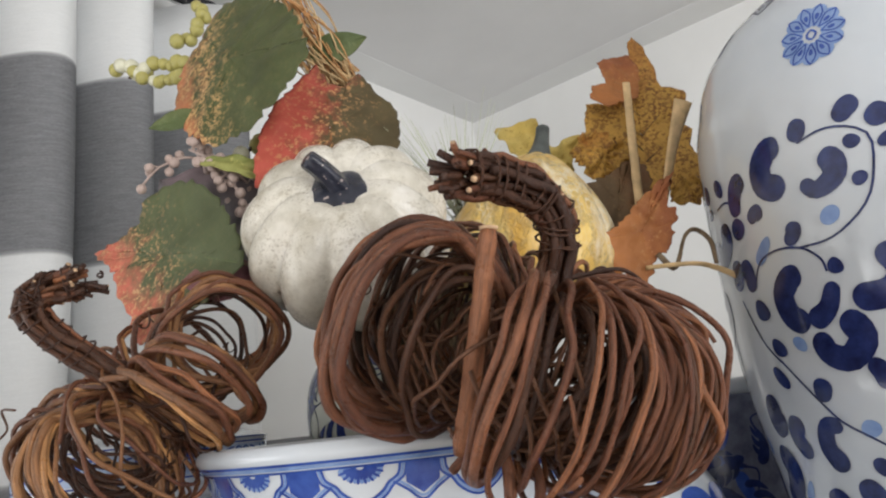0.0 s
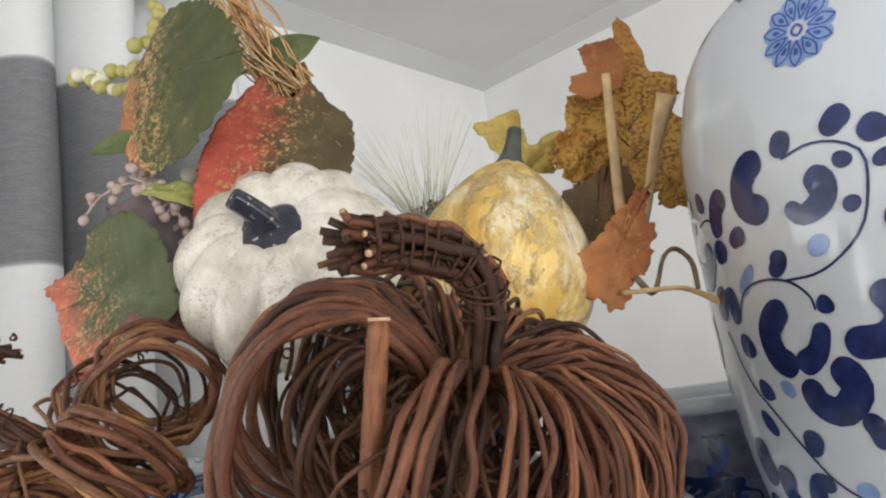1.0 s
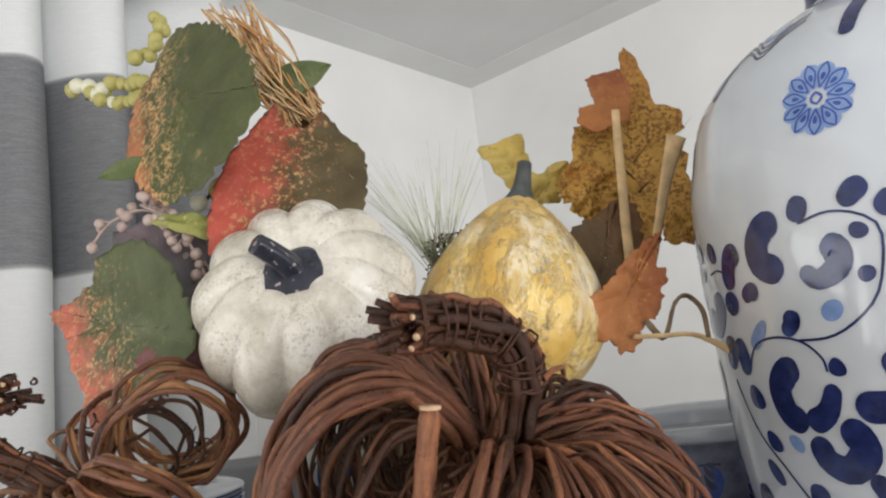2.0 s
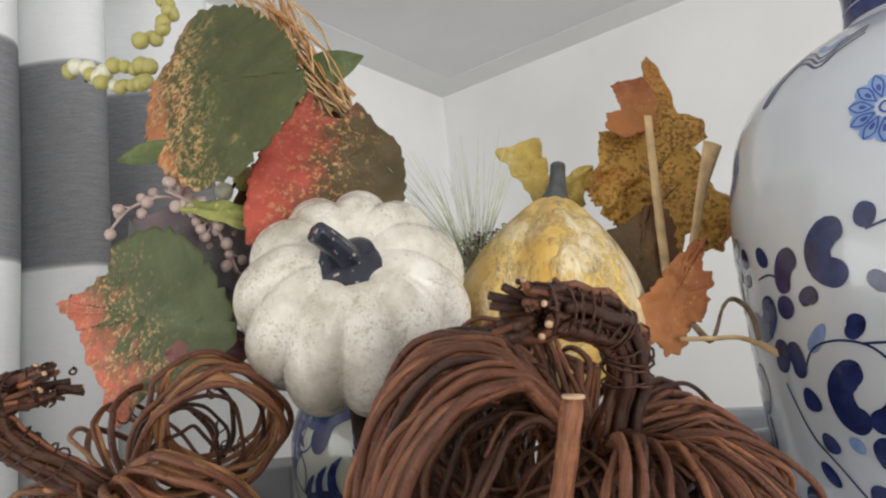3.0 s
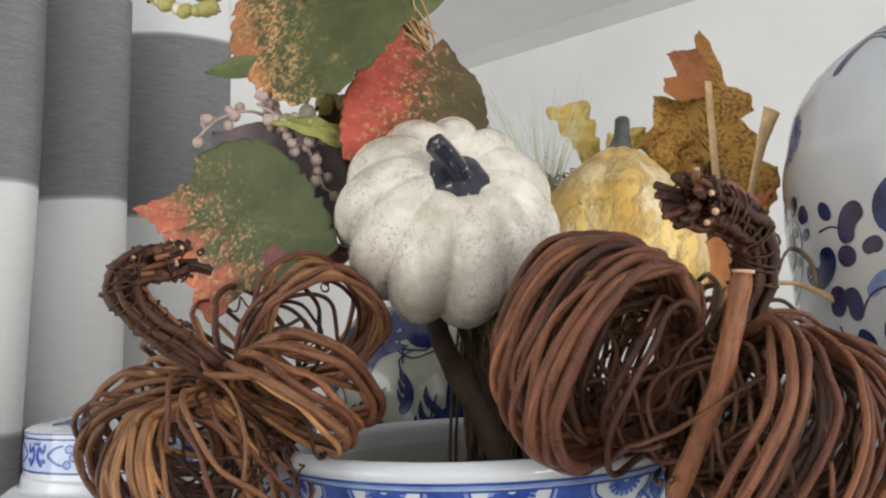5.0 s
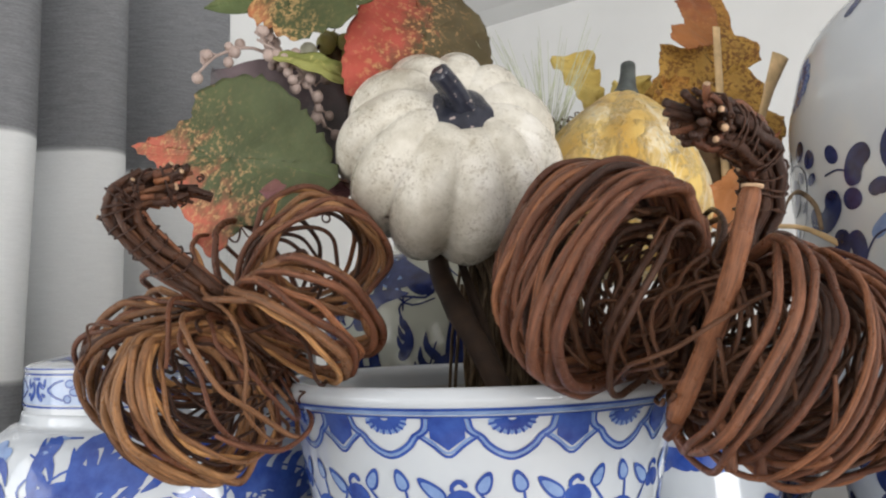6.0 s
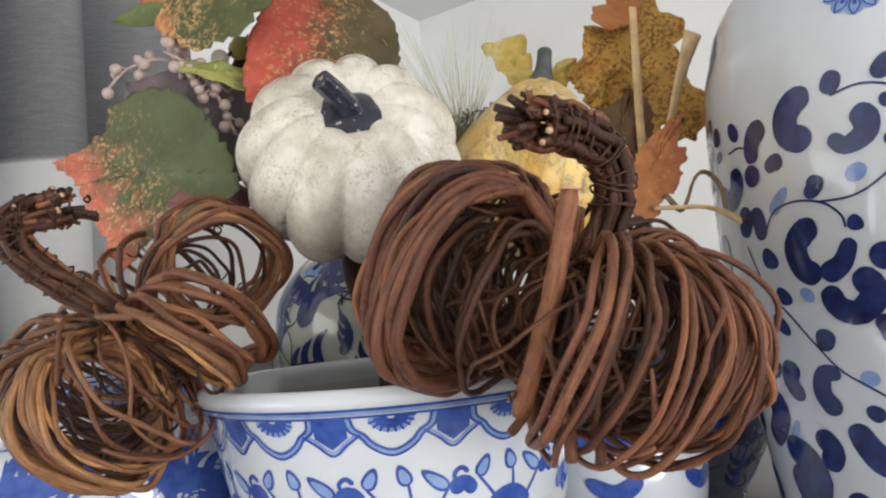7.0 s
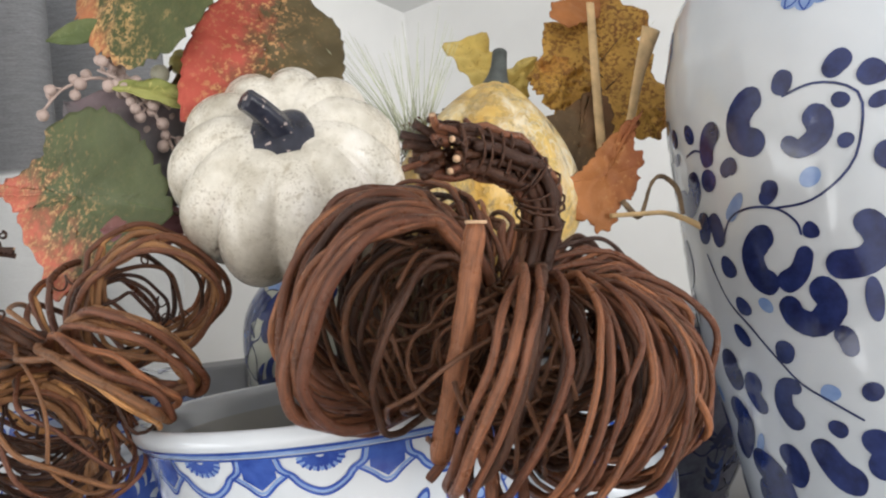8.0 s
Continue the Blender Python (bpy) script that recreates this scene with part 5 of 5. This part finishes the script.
def paint_bowl():
    on = Surface(BOWL_OUT)
    ink, wash, core = Brush(on), Brush(on, 0.0002), Brush(on, 0.0006)
    deep = Brush(on, 0.0003)
    ink.ring(0.1385, 0.0007, 200)
    wash.ring(0.1369, 0.0010, 200)
    ink.ring(0.1352, 0.0006, 200)
    pitch = 30.0
    for k in range(12):
        a = 265.6 + pitch * k
        for grow in (1.0, 0.86):
            h = 0.0180 * grow
            pts = [(-11.2, 0), (-10.4, 0.32), (-7.6, 0.52), (-6.0, 0.72), (-3.0, 0.92), (0, 1.0), (3.0, 0.92), (6.0, 0.72), (7.6, 0.52), (10.4, 0.32), (11.2, 0)]
            ink.stroke([(a + x * grow, 0.1352 - y * h) for x, y in pts], 0.0006, 0.0006, 44)
        wash.stroke([(a + x * 0.93, 0.1352 - y * 0.0167) for x, y in pts], 0.0006, 0.0006, 44)
        for i in range(9):
            b = math.pi * (i + 0.5) / 9
            x, y = math.cos(b), math.sin(b)
            wash.stroke([(a + 0.8 * x, 0.1346 - 0.001 * y), (a + 5.6 * x, 0.1346 - 0.0072 * y)], 0.0006, 0.0016, 10, 0.4)
            ink.stroke([(a + 1.0 * x, 0.1346 - 0.001 * y), (a + 4.2 * x, 0.1346 - 0.0054 * y)], 0.0004, 0.0007, 8)
            b2 = math.pi * i / 9 if i else 0.02
            ink.stroke([(a + 1.0 * math.cos(b2), 0.1346 - 0.001 * math.sin(b2)), (a + 5.9 * math.cos(b2), 0.1346 - 0.0074 * math.sin(b2))], 0.0003, 0.0007, 8)
        c = a + pitch / 2
        deep.fill(c - 4.2, c + 4.2, lambda u: 0.1348, lambda u: 0.1262 - 0.0052 * (1 - abs(2 * u - 1)))
        ink.stroke([(c - 7.4, 0.1272), (c - 4.0, 0.1232), (c, 0.1182), (c + 4.0, 0.1232), (c + 7.4, 0.1272)], 0.0006, 0.0006, 24)
        wash.stroke([(c - 6.4, 0.1275), (c - 4.0, 0.1248), (c, 0.1198), (c + 4.0, 0.1248), (c + 6.4, 0.1275)], 0.0006, 0.0006, 24)
        # leaf sprays under the border
        for dx, z, lean in ((-6, 0.107, -2), (1.5, 0.1075, 1.5), (8.5, 0.104, 5)):
            ink.stroke([(a + dx + lean, z - 0.0045), (a + dx + lean * 0.3, z), (a + dx - lean * 0.4, z + 0.0050)], 0.0042, 0.0022, 14, 0.45)
            core.stroke([(a + dx + lean * 0.9, z - 0.0035), (a + dx + lean * 0.3, z), (a + dx - lean * 0.2, z + 0.0032)], 0.0027, 0.0015, 12, 0.45)
            ink.stroke([(a + dx + lean, z - 0.004), (a + dx + 2, z - 0.012), (a + 3, z - 0.026)], 0.0006, 0.0009, 14)
        ink.stroke([(a - 11, 0.1055), (a - 13, 0.108), (a - 15, 0.105), (a - 13.2, 0.101), (a - 10, 0.0965)], 0.0012, 0.0007, 20)
        deep.stroke([(a + 14, 0.098), (a + 18, 0.101), (a + 21, 0.096)], 0.0042, 0.0030, 14)
        deep.stroke([(a - 4, 0.086), (a + 3, 0.091), (a + 10, 0.084)], 0.0060, 0.0040, 16)
    ink.done("painted_line", COBALT, bowl, "cobalt border lines and stems")
    wash.done("painted_wash", SKYBLUE, bowl, "pale blue wash in the border")
    core.done("leaf_wash", SKYBLUE, bowl, "pale blue leaf centres")
    deep.done("painted_panel", COBALT, bowl, "solid cobalt pointed panels")


def foliage(outline, root, z0, z1, count, seed, material, size, label, wash=None):
    """Loose leafy brushwork over a jar."""
    r = random.Random(seed)
    on = Surface(outline)
    leaves, veins = Brush(on), Brush(on, 0.0003)
    for i in range(count):
        a, z = r.uniform(0, 360), r.uniform(z0, z1)
        turn = r.uniform(0, 6.28)
        L = size * r.uniform(0.6, 1.3)
        rr = float(np.interp(z, on.z, on.r))
        deg = math.degrees(1 / rr)

        def at(d, off):
            return (a + deg * (d * math.cos(turn) - off * math.sin(turn)), min(z1 + 0.004, max(z0 - 0.006, z + d * math.sin(turn) + off * math.cos(turn))))
        bow = r.uniform(-0.5, 0.5) * L
        (leaves if i % 4 else veins).stroke([at(-L, 0), at(0, bow), at(L, 0)], L * r.uniform(0.28, 0.5), L * 0.10, 14, 0.3)
        for k in range(3):
            d = L * (-0.5 + 0.5 * k)
            leaves.stroke([at(d, bow * 0.7), at(d + L * 0.25, bow + L * 0.45), at(d + L * 0.7, bow + L * 0.65)], L * 0.20, L * 0.05, 9, 0.35)
        leaves.stroke([at(L * 0.8, 0), at(L * 1.6, -bow), at(L * 2.2, bow)], 0.0009, 0.0006, 12)
    tagged(leaves.done("painted_leaf", material, root, label), "", "", "", "stuff")
    tagged(veins.done("painted_wash", wash or SKYBLUE, root, "paler blue brush leaves"), "", "", "", "stuff")


def paint_jars():
    foliage(JAR_OUT, jar, 0.03, 0.113, 130, 5, COBALT, 0.0185, "cobalt blue leafy brushwork")
    foliage(BACK_OUT, back_jar, 0.02, 0.228, 120, 7, NAVY, 0.025, "dense dark blue leaf brushwork")
    on = Surface(LID_OUT)
    ink, wash = Brush(on, 0.0005), Brush(on, 0.0003)
    for z, w in ((0.1325, 0.0006), (0.1515, 0.0006), (0.1545, 0.0004), (0.1275, 0.0004)):
        ink.ring(z, w, 160)
    wash.fill(0, 360, lambda u: 0.1500, lambda u: 0.1340, 120)
    r = random.Random(3)
    for k in range(8):
        a = k * 45
        for q in (-1, 1):
            ink.stroke([(a + q * 6.5, 0.1490), (a + q * 5.5, 0.1440), (a + q * 2.2, 0.1462), (a + q * 1.5, 0.1405), (a + q * 5.0, 0.1362)], 0.0012, 0.0017, 20)
            ink.stroke([(a + q * 7.0, 0.1385), (a + q * 4.2, 0.1402)], 0.0013, 0.0008, 8)
            ink.stroke([(a + q * 8.0, 0.1425), (a + q * 12.5, 0.1466), (a + q * 17, 0.1482)], 0.0009, 0.0006, 14)
            ink.stroke([(a + q * 8.0, 0.1425), (a + q * 12.5, 0.1386), (a + q * 17, 0.1366)], 0.0009, 0.0006, 14)
        ink.stroke([(a - 3, 0.1488), (a + 3, 0.1488)], 0.0009, 0.0009, 8)
        blob = Brush(on, 0.0004)
        for d, z, s in ((20, 0.1462, 2.2), (25, 0.1462, 2.2), (22.5, 0.1415, 2.6), (19, 0.1375, 1.8), (26, 0.1375, 1.8)):
            blob.stroke([(a + d - s, z), (a + d + s, z)], 0.0024, 0.0024, 12, 0.4)
            ink.stroke([(a + d + s * math.cos(w), z + 0.0022 * math.sin(w)) for w in (0.3, 1.5, 2.7, 3.9, 5.1, 6.2)], 0.0005, 0.0005, 18)
        blob.done("painted_cloud", SKYBLUE, lid, "sky-blue cloud lobes")
    for k in range(24):
        a, z = r.uniform(0, 360), r.uniform(0.1585, 0.1655)
        ink.stroke([(a, z), (a + 8, z + 0.0008), (a + 17, z - 0.0006)], 0.0022, 0.0010, 12)
    ink.done("painted_line", COBALT, lid, "cobalt fret lines")
    wash.done("painted_wash", PALE_WASH, lid, "pale blue band")


PALE_WASH = make_cobalt("pale_wash_glaze", (0.36, 0.46, 0.66), (0.50, 0.58, 0.74))
paint_vase()
paint_bowl()
paint_jars()

# ---- small pots between the larger ones ----
SMALL_OUT = soft_outline([(0, 0), (0.045, 0), (0.052, 0.006), (0.061, 0.05), (0.060, 0.085), (0.050, 0.104), (0.040, 0.109), (0.039, 0.114), (0.034, 0.113), (0.033, 0.10)], 60)
small_pot = pot("small_pot", (0.118, 0.487, TOP), SMALL_OUT, "small white pot with bright blue bow-shaped petals", "pot")
bow = Brush(Surface(SMALL_OUT))
for k in range(6):
    a = 250 + 60 * k
    bow.stroke([(a, 0.084), (a + 10, 0.091), (a + 22, 0.086)], 0.0040, 0.0085, 14, 0.3)
    bow.stroke([(a, 0.084), (a - 10, 0.091), (a - 22, 0.086)], 0.0040, 0.0085, 14, 0.3)
    bow.stroke([(a - 30, 0.096), (a - 30, 0.105)], 0.0060, 0.0016, 10, 0.3)
    bow.stroke([(a - 16, 0.066), (a, 0.058), (a + 16, 0.066)], 0.0050, 0.0060, 14, 0.3)
bow.done("painted_petal", COBALT, small_pot, "bright cobalt petals")

REAR_OUT = soft_outline([(0, 0), (0.05, 0), (0.056, 0.006), (0.082, 0.06), (0.089, 0.11), (0.093, 0.142), (0.098, 0.150), (0.099, 0.157), (0.095, 0.159), (0.089, 0.155), (0.085, 0.14)], 60)
# blue-grey body glaze with the shade behind the pumpkin mixed into its colour
DUSK = make_cobalt("shaded_blue_glaze", (0.10, 0.11, 0.17), (0.22, 0.23, 0.30))
rear_pot = pot("cachepot", (0.224, 0.617, TOP), [p for p in REAR_OUT if p[1] < 0.1475][:48], "blue cachepot, body darkened for shade, with a white rolled rim and navy flowers", "pot", None, DUSK)
lathe("rim", soft_outline([(0.0945, 0.1470), (0.098, 0.150), (0.099, 0.157), (0.095, 0.159), (0.089, 0.155), (0.085, 0.14), (0.074, 0.06), (0.0, 0.03)], 40), PORCELAIN, rear_pot, "white rolled rim")
foliage(REAR_OUT, rear_pot, 0.02, 0.128, 120, 9, NAVY, 0.015, "navy brush flowers", COBALT)

grey_box = tagged(box("storage_box", pose(-0.19, 0.775, TOP + 0.075), (0.11, 0.09, 0.15), painted("grey_card", (0.20, 0.20, 0.205), 0.7, 20, 0.1), None, 0.003), "plain dark grey card box behind the jars", "box")
